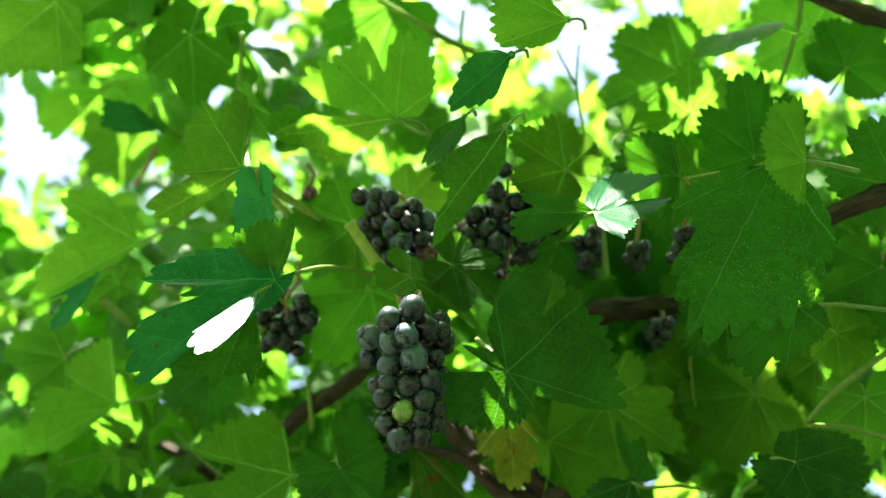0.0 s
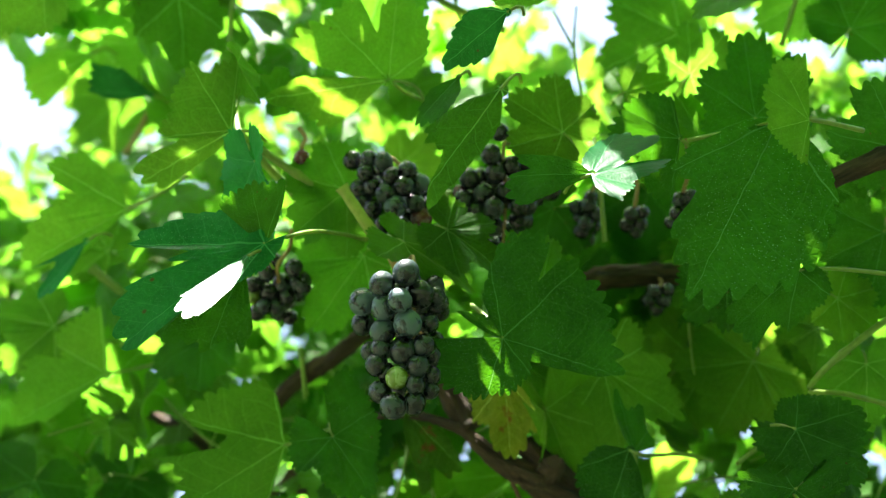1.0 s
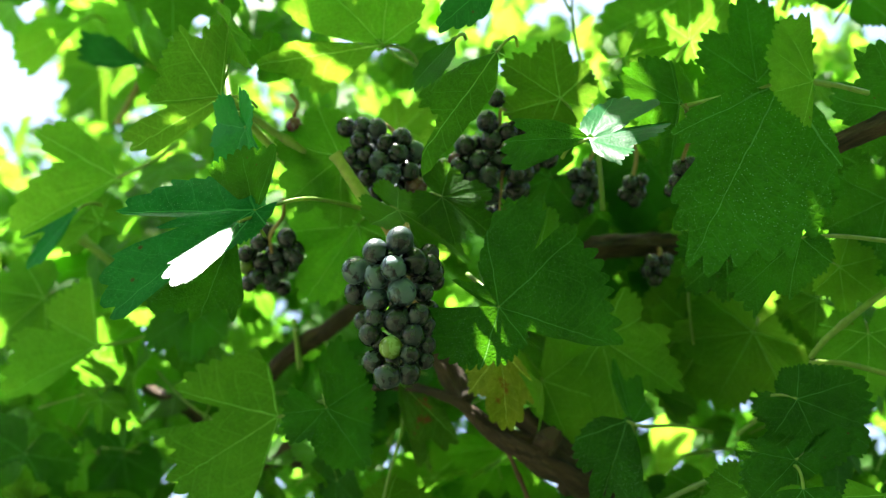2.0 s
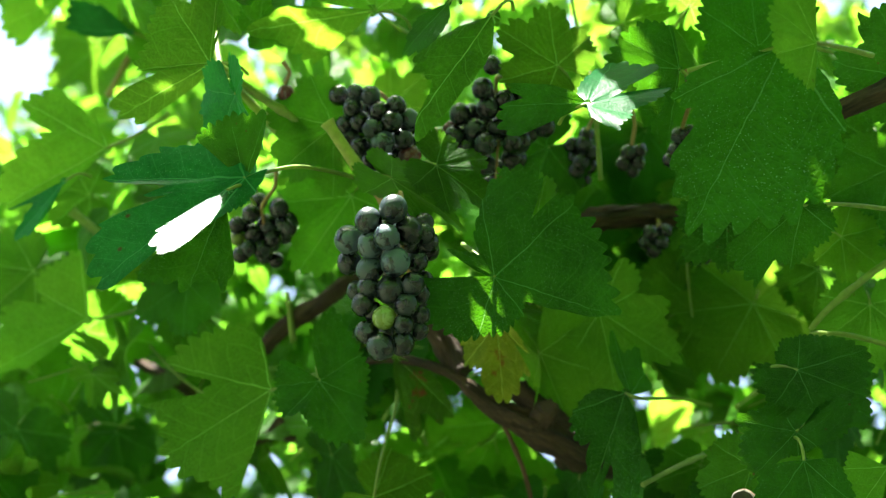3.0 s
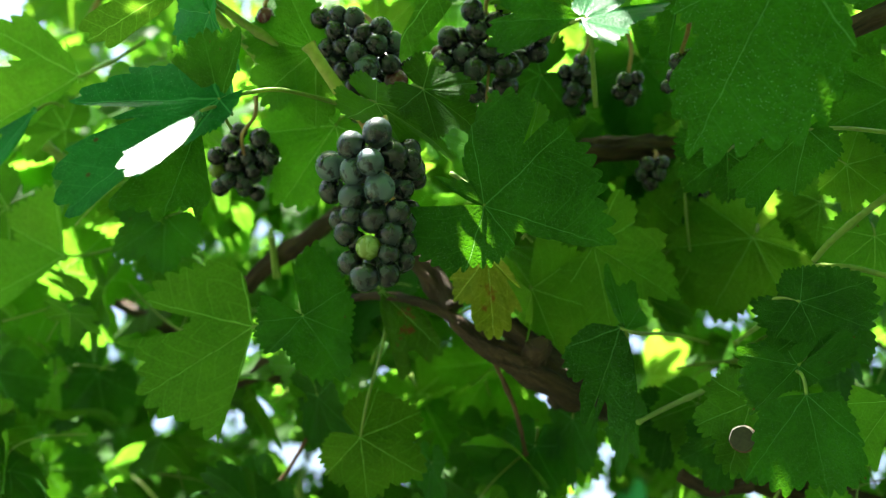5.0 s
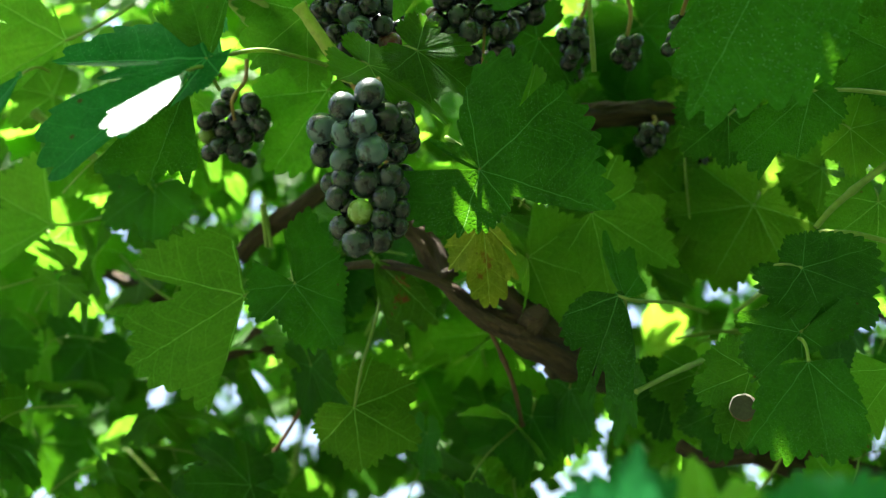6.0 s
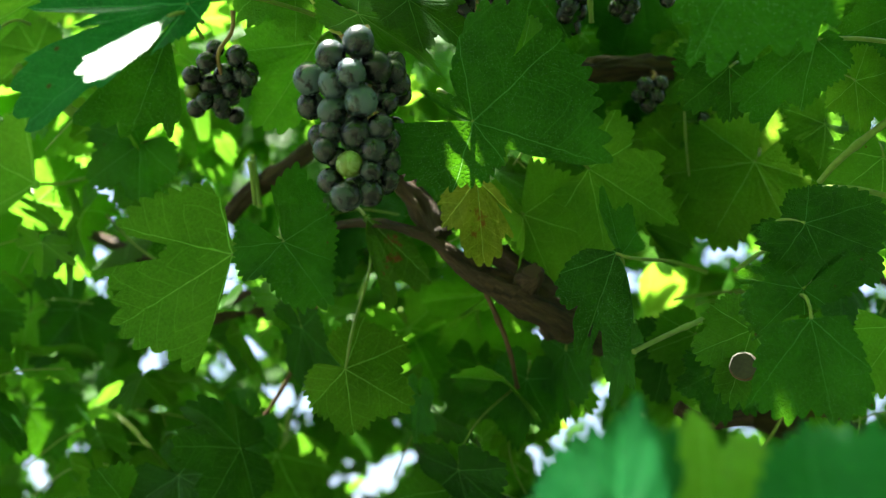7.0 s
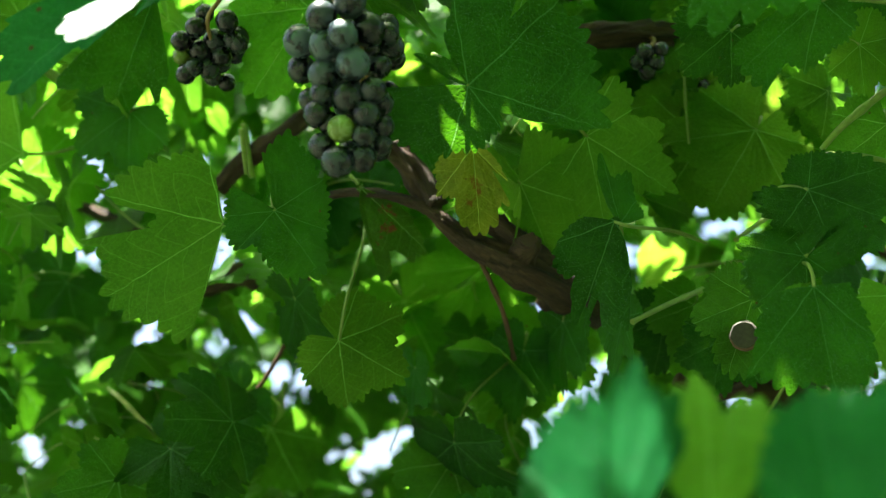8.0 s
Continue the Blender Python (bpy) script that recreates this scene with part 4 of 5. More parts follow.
leaf((0.067, 0.574, 1.972), (0.94, 0.14, 0.32), (-0.02, -0.90, 0.43), 0.058, SKYLIT, droop=0.06, wave=0.5, label="small lobed leaf, half of it in full sun", lobes=((-91, 0.24), (-60, 0.74), (-47, 1.05), (-22, 1.22), (-16, 0.56), (-5, 0.39), (0, 1.01), (40, 0.49), (83, 0.56), (105, 0.23)))
leaf((0.183, 0.554, 1.997), (-0.31, 0.39, -0.87), (-0.16, -0.92, -0.36), 0.113, DUSTY, droop=0.06, wave=0.6, label="large dark green dusty vine leaf", stalk=[(0.158, 0.564, 1.997), (0.152, 0.598, 2.018), (0.142, 0.623, 2.032)], lobes=((-72, 0.18), (-63, 0.31), (-54, 0.46), (-42, 0.63), (-32, 0.77), (-23, 0.81), (-18, 0.89), (-7, 0.96), (0, 1.00), (10, 1.04), (13, 0.94), (20, 0.91), (29, 0.79), (30, 0.72), (33, 0.56), (48, 0.60), (56, 0.52), (62, 0.34), (76, 0.16)))
leaf((0.190, 0.523, 1.974), (-0.90, -0.20, -0.39), (0.34, -0.88, -0.35), 0.029, LITUNDERSIDE, droop=0.06, wave=0.8, stalk=[(0.203, 0.530, 1.977), (0.228, 0.543, 1.980)], lobes=((-68, 0.90), (-56, 0.91), (-19, 0.89), (13, 1.00), (39, 1.13), (81, 1.36), (106, 1.31)))
leaf((0.201, 0.658, 2.077), (-0.11, -0.52, 0.85), (0.10, -0.86, -0.51), 0.062, DUSTY)
leaf((0.291, 0.633, 2.029), (-0.44, -0.48, 0.76), (-0.44, -0.62, -0.65), 0.053, DUSTY, width=1.1)
leaf((0.212, 0.656, 1.946), (-0.77, 0.19, -0.60), (0.14, -0.88, -0.46), 0.059, DUSTY, droop=0.06, wave=0.8, stalk=[(0.243, 0.666, 1.952), (0.290, 0.679, 1.953)], lobes=((-177, 0.16), (-135, 0.33), (-110, 0.47), (-65, 0.51), (-40, 0.70), (-21, 0.68), (-20, 1.01), (-2, 1.03), (10, 0.98), (18, 0.63), (32, 0.36)))
leaf((0.093, 0.803, 1.937), (0.94, 0.18, -0.30), (0.04, -0.91, -0.42), 0.061, LITUNDERSIDE, droop=0.06, wave=0.8, stalk=[(0.075, 0.774, 1.937), (0.058, 0.754, 1.933)], lobes=((-98, 0.46), (-85, 0.78), (-63, 0.70), (-45, 0.53), (-31, 0.85), (-15, 0.86), (-1, 1.03), (13, 1.19), (33, 0.82), (59, 1.07), (72, 0.98), (91, 0.53), (128, 0.51)))
leaf((0.047, 0.829, 1.913), (0.37, 0.40, -0.84), (0.04, -0.91, -0.42), 0.053, LITUNDERSIDE, droop=0.06, wave=0.7, stalk=[(0.033, 0.830, 1.930), (0.023, 0.852, 1.955)], lobes=((-154, 0.76), (-109, 0.84), (-71, 0.89), (-26, 0.96), (0, 1.00), (12, 0.69), (80, 0.40), (165, 0.69)))
leaf((0.226, 0.854, 1.965), (-0.51, 0.30, -0.81), (-0.15, -0.95, -0.26), 0.063, PALE, width=1.2, lobed=0.2)
leaf((0.196, 0.890, 2.008), (0.22, 0.36, -0.90), (-0.22, -0.88, -0.41), 0.078, PALE, width=1.2, lobed=0.2)
leaf((0.104, 0.772, 1.859), (-0.38, 0.19, -0.90), (-0.12, -0.98, -0.16), 0.075, DUSTY, droop=0.06, wave=0.7, label="deeply cut dark green vine leaf", stalk=[(0.114, 0.766, 1.853), (0.153, 0.833, 1.876), (0.192, 0.903, 1.894)], lobes=((-49, 0.18), (-35, 0.54), (-27, 0.88), (-14, 0.94), (-9, 0.68), (-4, 0.96), (-2, 0.62), (-1, 1.00), (7, 0.81), (15, 0.58), (24, 0.68), (42, 0.57), (61, 0.43), (80, 0.26)))
leaf((0.108, 0.777, 1.860), (-0.20, -0.18, 0.96), (0.13, -0.98, -0.16), 0.049, DUSTY, droop=0.06, wave=0.9, lobes=((-19, 0.30), (-9, 0.79), (0, 1.00), (4, 0.61), (23, 0.74), (42, 0.43), (88, 0.35), (96, 0.17)))
leaf((0.113, 0.825, 1.811), (-0.26, 0.35, -0.90), (-0.81, -0.59, 0.01), 0.042, DUSTY, width=0.7)
leaf((0.203, 0.713, 1.811), (-0.76, 0.01, -0.64), (0.03, -1.00, -0.06), 0.044, DUSTY, droop=0.06, wave=1.0, lobes=((-180, 0.81), (-164, 1.01), (-143, 0.71), (-100, 0.33), (-19, 0.44), (-3, 1.00), (18, 0.89), (37, 0.78), (53, 0.87), (80, 0.58), (81, 0.23), (173, 0.56)))
leaf((0.201, 0.699, 1.788), (-0.05, 0.26, -0.96), (-0.07, -0.96, -0.26), 0.058, DUSTY, droop=0.06, wave=0.7, lobes=((-99, 0.32), (-61, 0.55), (-36, 0.99), (-12, 1.00), (0, 0.89), (12, 1.00), (35, 1.03), (46, 0.73), (74, 0.49), (85, 0.21)))
leaf((0.211, 0.715, 1.854), (0.91, -0.04, -0.41), (-0.07, -1.00, -0.06), 0.044, DUSTY, droop=0.06, wave=0.7, lobes=((-178, 0.36), (-135, 0.50), (-75, 0.69), (-40, 1.11), (0, 1.01), (31, 0.58), (158, 0.64)))
leaf((0.260, 0.721, 1.790), (-0.63, 0.17, -0.75), (-0.07, -0.98, -0.17), 0.041, LITUNDERSIDE, droop=0.06, wave=0.7, lobes=((-22, 1.08), (-1, 1.01), (28, 0.78), (77, 0.60)))
leaf((-0.161, 0.809, 1.877), (-0.89, -0.00, -0.45), (0.13, -0.96, -0.26), 0.083, LITUNDERSIDE, wave=0.4, droop=0.04, label="bright green leaf lit through, with pale veins", stalk=[(-0.146, 0.794, 1.874), (-0.134, 0.797, 1.882), (-0.118, 0.823, 1.898)], lobes=((-49, 1.00), (-36, 0.98), (-22, 1.06), (-7, 1.08), (11, 1.01), (20, 1.11), (21, 0.82), (22, 0.61), (35, 0.54), (36, 0.88), (40, 1.01), (61, 0.82), (73, 0.75), (97, 0.65), (106, 0.44)))
leaf((-0.116, 0.763, 1.867), (0.34, 0.35, -0.88), (0.29, -0.92, -0.25), 0.048, DUSTY, droop=0.06, wave=1.1, lobes=((-175, 0.75), (-149, 1.12), (-123, 0.81), (-83, 0.76), (-49, 0.74), (-16, 1.07), (1, 0.99), (26, 0.77), (52, 0.53), (64, 0.76), (90, 0.70), (142, 0.67)))
leaf((0.013, 0.784, 1.920), (0.06, 0.26, -0.96), (-0.07, -0.96, -0.26), 0.058, YELLOW, droop=0.06, wave=1.5, label="yellowing leaf with a brown scorched patch", lobes=((-72, 0.18), (-41, 0.58), (-35, 0.33), (-30, 0.74), (-18, 0.72), (-15, 0.95), (0, 1.00), (14, 0.90), (25, 0.64), (43, 0.67), (66, 0.53), (95, 0.32)))
leaf((-0.069, 0.837, 1.916), (0.63, 0.24, -0.74), (-0.17, -0.88, -0.44), 0.061, SCORCHED, droop=0.06, wave=1.4, label="curled leaf with brown dry edges", lobes=((-30, 0.21), (-25, 0.55), (-15, 0.82), (-6, 1.06), (7, 1.02), (11, 0.78), (23, 1.14), (30, 1.11), (31, 0.60), (42, 0.26)))
leaf((-0.083, 0.849, 1.804), (0.85, 0.22, -0.48), (0.01, -0.92, -0.40), 0.054, PALE, width=1.15, lobed=0.1, folds=(-5, -20), droop=0.1, wave=0.8, stalk=[(-0.078, 0.843, 1.832), (-0.069, 0.849, 1.873), (-0.067, 0.860, 1.900)], label="pale green leaf with a browned edge")
leaf((-0.126, 0.908, 1.854), (0.28, 0.36, -0.89), (-0.59, -0.67, -0.46), 0.060, DUSTY, width=0.6, lobed=0.2)
leaf((-0.305, 0.766, 2.072), (-0.93, 0.07, -0.37), (0.14, -0.85, -0.51), 0.092, LITUNDERSIDE, droop=0.06, wave=0.7, stalk=[(-0.280, 0.767, 2.087), (-0.264, 0.784, 2.118)], lobes=((-26, 0.23), (-26, 0.51), (-19, 0.83), (-8, 1.05), (2, 1.00), (21, 0.71), (39, 0.49), (42, 0.67), (52, 0.83), (73, 0.69), (90, 0.20), (93, 0.47)))
leaf((-0.329, 0.754, 2.033), (-0.68, 0.26, -0.69), (-0.26, -0.96, -0.10), 0.059, SKYLIT, droop=0.06, wave=0.7, lobes=((-19, 0.38), (-11, 0.85), (0, 1.01), (20, 0.52), (28, 0.95)))
leaf((-0.338, 0.868, 1.964), (-0.95, 0.13, -0.29), (0.05, -0.86, -0.52), 0.085, LITUNDERSIDE, droop=0.06, wave=0.7, stalk=[(-0.333, 0.917, 1.989), (-0.285, 0.895, 1.990), (-0.236, 0.887, 1.989)], lobes=((-22, 0.28), (-21, 0.75), (-9, 1.09), (10, 0.94), (34, 0.78), (38, 0.47), (56, 0.65), (79, 0.66), (104, 0.69), (109, 0.42)))
leaf((-0.381, 0.969, 1.995), (0.45, 0.48, -0.75), (0.04, -0.85, -0.52), 0.080, GREEN, width=1.1)
leaf((-0.449, 1.136, 2.013), (-0.50, 0.30, -0.81), (0.31, -0.81, -0.50), 0.061, GREEN, width=1.1)
leaf((-0.393, 1.071, 2.046), (-0.66, 0.26, -0.70), (0.06, -0.92, -0.39), 0.052, GREEN, width=1.1)
leaf((-0.463, 1.195, 1.864), (0.54, 0.32, -0.78), (0.28, -0.94, -0.20), 0.064, DUSTY, width=1.1)
leaf((-0.357, 0.625, 2.220), (-0.33, 0.45, -0.83), (0.14, -0.85, -0.51), 0.057, LITUNDERSIDE, droop=0.06, wave=0.7, lobes=((-95, 0.35), (-58, 0.59), (-40, 0.89), (-23, 1.03), (0, 0.98), (12, 1.24), (31, 1.37), (72, 1.03)))
leaf((-0.414, 0.862, 2.325), (-0.70, 0.40, -0.59), (0.04, -0.80, -0.60), 0.075, LITUNDERSIDE, droop=0.06, wave=0.7, lobes=((-1, 0.62), (0, 1.01), (20, 1.05), (45, 0.84), (57, 0.34)))
leaf((-0.328, 0.829, 2.244), (-0.96, -0.22, 0.19), (0.04, -0.74, -0.67), 0.063, SKYLIT, droop=0.06, wave=0.7, lobes=((-26, 0.53), (-13, 1.00), (13, 0.96), (29, 0.56)))
leaf((-0.444, 1.021, 2.389), (-0.77, 0.30, -0.56), (-0.12, -0.93, -0.34), 0.082, PALE)
leaf((0.183, 0.778, 2.264), (-0.92, 0.17, -0.36), (-0.00, -0.91, -0.43), 0.078, GREEN, width=1.1)
leaf((0.137, 0.630, 2.039), (-0.87, -0.25, 0.43), (0.05, -0.90, -0.43), 0.043, DUSTY, droop=0.06, wave=0.9, lobes=((-113, 0.85), (-110, 1.25), (-43, 0.72), (-26, 1.13), (2, 1.02), (28, 0.90), (54, 0.67)))
leaf((0.172, 0.719, 2.167), (0.70, -0.34, 0.62), (0.35, -0.60, -0.72), 0.047, GREEN, width=1.1)
leaf((0.113, 0.692, 2.129), (0.95, -0.12, 0.28), (-0.10, -0.99, -0.09), 0.037, PALE, lobed=0.4)
leaf((0.060, 0.682, 2.083), (-0.82, -0.33, 0.47), (0.17, -0.92, -0.35), 0.051, PALE)
leaf((-0.028, 0.665, 1.987), (0.84, 0.31, -0.44), (0.38, -0.92, 0.08), 0.045, GREEN, lobed=0.4)
leaf((-0.059, 0.668, 1.979), (0.84, 0.32, -0.45), (0.49, -0.81, 0.33), 0.061, GREEN, width=0.7, lobed=0.4)
leaf((0.058, 0.789, 2.080), (-0.93, 0.16, -0.34), (-0.07, -0.96, -0.26), 0.062, DUSTY)
leaf((0.041, 0.714, 1.970), (-0.48, -0.47, 0.74), (0.50, -0.84, -0.21), 0.044, GREEN, width=1.1)
leaf((-0.108, 0.706, 2.049), (-0.80, 0.28, -0.53), (-0.02, -0.90, -0.44), 0.055, GREEN, width=1.1)
leaf((-0.101, 0.768, 2.024), (-0.60, 0.39, -0.70), (-0.07, -0.90, -0.44), 0.075, GREEN)
leaf((-0.165, 0.673, 2.117), (0.91, -0.17, 0.37), (0.33, -0.19, -0.92), 0.028, DUSTY, width=1.2)
leaf((-0.180, 0.612, 2.100), (0.44, 0.48, -0.76), (-0.79, -0.20, -0.58), 0.033, GREEN, width=0.9, lobed=0.2, folds=(30, 0), droop=0.2, wave=1.6)
leaf((0.181, 0.736, 2.102), (-0.36, -0.50, 0.79), (0.44, -0.84, -0.32), 0.051, GREEN)
leaf((0.289, 0.727, 2.261), (-0.92, -0.23, 0.31), (0.03, -0.83, -0.55), 0.055, GREEN, width=1.1)
leaf((0.307, 0.705, 2.202), (0.52, -0.42, 0.74), (-0.16, -0.90, -0.40), 0.056, DUSTY, width=1.1)
leaf((0.262, 0.731, 1.962), (0.81, 0.34, -0.49), (0.16, -0.92, -0.37), 0.037, PALE)
leaf((0.286, 0.764, 1.980), (-0.91, -0.18, 0.38), (-0.10, -0.79, -0.61), 0.019, PALE, width=1.2)
leaf((0.015, 1.052, 1.855), (-0.53, 0.30, -0.80), (-0.33, -0.93, -0.13), 0.060, DUSTY, width=0.7)
leaf((0.037, 0.974, 1.810), (-0.89, -0.19, 0.42), (0.40, -0.79, 0.47), 0.052, DUSTY)
leaf((0.050, 0.929, 1.816), (-0.22, 0.35, -0.91), (-0.40, -0.88, -0.25), 0.054, DUSTY, width=0.8)
leaf((0.079, 0.902, 1.831), (-0.14, 0.36, -0.92), (-0.76, -0.63, -0.13), 0.052, DUSTY, width=0.8)
leaf((-0.054, 1.083, 1.909), (0.43, 0.34, -0.83), (0.08, -0.94, -0.34), 0.084, GREEN, width=1.1)
leaf((0.021, 1.026, 1.922), (-0.53, 0.30, -0.80), (-0.01, -0.94, -0.34), 0.060, GREEN, width=1.1)
leaf((-0.033, 0.911, 1.799), (-0.18, 0.36, -0.92), (-0.84, -0.55, -0.05), 0.039, DUSTY, width=0.9)
leaf((0.160, 0.924, 1.836), (0.43, 0.34, -0.83), (-0.26, -0.84, -0.48), 0.049, GREEN)
leaf((0.185, 0.766, 1.803), (-0.34, 0.34, -0.88), (-0.39, -0.90, -0.19), 0.049, GREEN)
leaf((0.108, 0.917, 2.125), (0.70, 0.40, -0.60), (-0.02, -0.82, -0.57), 0.096, DUSTY, width=1.1)
leaf((0.220, 0.933, 2.107), (-0.71, 0.33, -0.62), (-0.10, -0.92, -0.38), 0.104, DUSTY, width=1.1)
leaf((0.243, 0.997, 2.062), (-0.65, 0.36, -0.66), (-0.16, -0.92, -0.35), 0.099, DUSTY, width=1.1)
leaf((0.155, 0.870, 2.148), (0.59, 0.44, -0.68), (-0.36, -0.61, -0.71), 0.082, DUSTY, width=1.1)
leaf((0.077, 0.912, 2.072), (0.62, 0.43, -0.66), (-0.27, -0.67, -0.69), 0.070, DUSTY, width=1.1)
leaf((0.053, 0.461, 1.627), (0.11, 0.16, 0.98), (-0.07, -0.98, 0.17), 0.056, SKYLIT, droop=0.06, wave=1.0, lobes=((-69, 0.55), (-49, 0.68), (-36, 0.77), (-20, 0.84), (-9, 0.89), (-1, 1.01), (5, 1.01), (11, 0.91), (18, 0.96), (32, 0.69)))
leaf((0.084, 0.475, 1.631), (0.11, 0.21, 0.97), (0.03, -0.98, 0.21), 0.059, LITUNDERSIDE, droop=0.06, wave=1.0, lobes=((-36, 0.57), (-20, 0.74), (-12, 0.87), (0, 1.00), (8, 0.78), (15, 0.94), (24, 0.88), (35, 0.67)))
leaf((0.115, 0.452, 1.627), (0.20, 0.09, 0.98), (-0.17, -0.98, 0.12), 0.048, SKYLIT, droop=0.06, wave=1.0, lobes=((-66, 0.56), (-41, 0.69), (-26, 0.91), (-12, 1.00), (0, 0.99), (18, 1.05), (35, 0.80)))

# ---- the rest of the foliage ----
rng = random.Random(11)
GAPS = []


def gap(at, along, wide, reach=1.1):
    """A gap in the foliage: a straight line through it and its half width per metre from the line's start."""
    GAPS.append((Vector(at), Vector(along).normalized(), wide, reach))


gap((0.000, 0.000, 1.600), (-0.405, 0.721, 0.562), 0.0236)
gap((0.000, 0.000, 1.600), (-0.418, 0.698, 0.582), 0.0129)
gap((0.000, 0.000, 1.600), (-0.385, 0.746, 0.543), 0.0150)
gap((0.000, 0.000, 1.600), (-0.419, 0.737, 0.531), 0.0129)
gap((0.000, 0.000, 1.600), (-0.015, 0.729, 0.685), 0.0150)
gap((0.000, 0.000, 1.600), (-0.020, 0.718, 0.696), 0.0129)
gap((0.000, 0.000, 1.600), (0.100, 0.741, 0.665), 0.0215)
gap((0.000, 0.000, 1.600), (0.050, 0.760, 0.648), 0.0120)
gap((0.000, 0.000, 1.600), (0.077, 0.740, 0.668), 0.0129)
gap((0.000, 0.000, 1.600), (0.173, 0.741, 0.649), 0.0064)
gap((0.011, 0.131, 1.601), (-0.212, 0.936, 0.280), 0.0060)
gap((0.011, 0.131, 1.601), (-0.108, 0.946, 0.307), 0.0069)
gap((0.011, 0.131, 1.601), (-0.384, 0.909, 0.162), 0.0069)
gap((0.011, 0.131, 1.601), (-0.108, 0.981, 0.164), 0.0069)
gap((0.011, 0.131, 1.601), (0.082, 0.973, 0.216), 0.0129)
gap((0.011, 0.131, 1.601), (0.103, 0.972, 0.210), 0.0086)
gap((0.011, 0.131, 1.601), (0.168, 0.938, 0.304), 0.0056)
gap((0.011, 0.131, 1.601), (0.226, 0.905, 0.359), 0.0069)
gap((0.011, 0.131, 1.601), (0.249, 0.883, 0.399), 0.0052)
gap((0.011, 0.131, 1.601), (-0.170, 0.957, 0.234), 0.0060)
gap((0.011, 0.131, 1.601), (-0.163, 0.951, 0.262), 0.0030)
gap((0.011, 0.131, 1.601), (-0.022, 0.955, 0.297), 0.0052)
gap((0.011, 0.131, 1.601), (0.068, 0.952, 0.299), 0.0030)
gap((0.011, 0.131, 1.601), (-0.333, 0.852, 0.405), 0.0052)
gap((0.011, 0.131, 1.601), (-0.230, 0.907, 0.353), 0.0030)
gap((0.011, 0.131, 1.601), (0.348, 0.817, 0.459), 0.0060)
gap((0.011, 0.131, 1.601), (0.279, 0.883, 0.377), 0.0024)
gap((0.011, 0.131, 1.601), (0.352, 0.879, 0.321), 0.0024)
gap((0.011, 0.131, 1.601), (-0.035, 0.934, 0.355), 0.0052)
gap((0.000, 0.000, 1.600), (-0.180, 0.896, 0.407), 0.0024)
gap((0.010, 0.114, 1.602), (-0.327, 0.857, 0.398), 0.0024)
gap((0.010, 0.114, 1.602), (-0.350, 0.869, 0.350), 0.0024)
gap((0.010, 0.114, 1.602), (-0.225, 0.910, 0.347), 0.0021)
gap((0.010, 0.114, 1.602), (-0.341, 0.879, 0.333), 0.0021)
gap((0.010, 0.114, 1.602), (-0.299, 0.917, 0.264), 0.0024)
gap((0.011, 0.131, 1.601), (-0.383, 0.892, 0.238), 0.0024)
gap((0.010, 0.114, 1.602), (-0.163, 0.952, 0.259), 0.0056)
gap((0.010, 0.114, 1.602), (-0.245, 0.873, 0.421), 0.0018)
gap((0.010, 0.114, 1.602), (0.243, 0.888, 0.390), 0.0030)
gap((0.010, 0.114, 1.602), (0.221, 0.909, 0.353), 0.0069)
gap((0.010, 0.114, 1.602), (0.145, 0.931, 0.335), 0.0021)
gap((0.010, 0.114, 1.602), (0.065, 0.954, 0.291), 0.0052)
gap((0.010, 0.114, 1.602), (0.084, 0.955, 0.285), 0.0052)
gap((0.010, 0.114, 1.602), (0.061, 0.982, 0.177), 0.0024)
gap((0.010, 0.114, 1.602), (0.345, 0.884, 0.315), 0.0047)
gap((0.010, 0.114, 1.602), (0.351, 0.889, 0.295), 0.0018)
gap((0.010, 0.114, 1.602), (0.345, 0.912, 0.220), 0.0018)
gap((0.010, 0.114, 1.602), (0.236, 0.950, 0.206), 0.0018)
gap((0.010, 0.114, 1.602), (0.220, 0.928, 0.301), 0.0021)
gap((0.010, 0.114, 1.602), (0.114, 0.962, 0.248), 0.0021)
gap((0.010, 0.114, 1.602), (-0.017, 0.956, 0.292), 0.0060)
gap((-0.171, 0.558, 1.879), SUN, 0.02, 2)
gap((-0.165, 0.563, 1.887), SUN, 0.02, 2)
gap((-0.160, 0.569, 1.897), SUN, 0.02, 2)
gap((-0.173, 0.553, 1.871), SUN, 0.02, 2)
gap((-0.156, 0.573, 1.905), SUN, 0.02, 2)
gap((0.077, 0.585, 1.994), SUN, 0.02, 2)
gap((0.110, 0.628, 2.042), SUN, 0.02, 2)
gap((0.116, 0.595, 2.014), SUN, 0.02, 2)
gap((0.085, 0.572, 1.968), SUN, 0.02, 2)
gap((0.089, 0.567, 1.958), SUN, 0.02, 2)
gap((0.079, 0.575, 1.974), SUN, 0.02, 2)
gap((0.072, 0.576, 1.976), SUN, 0.02, 2)
gap((-0.098, 0.674, 2.017), SUN, 0.02, 2)
gap((-0.089, 0.682, 2.007), SUN, 0.02, 2)
gap((-0.109, 0.655, 1.980), SUN, 0.02, 2)
gap((0.005, 0.683, 1.883), SUN, 0.02, 2)
gap((0.059, 0.469, 1.677), SUN, 0.02, 2)
gap((0.038, 0.469, 1.668), SUN, 0.02, 2)
gap((0.109, 0.692, 2.137), SUN, 0.02, 2)
gap((-0.067, 0.618, 1.927), SUN, 0.008, 1.2)
gap((-0.052, 0.616, 1.930), SUN, 0.008, 1.2)
gap((-0.238, 0.752, 2.270), SUN, 0.15, 1.0)
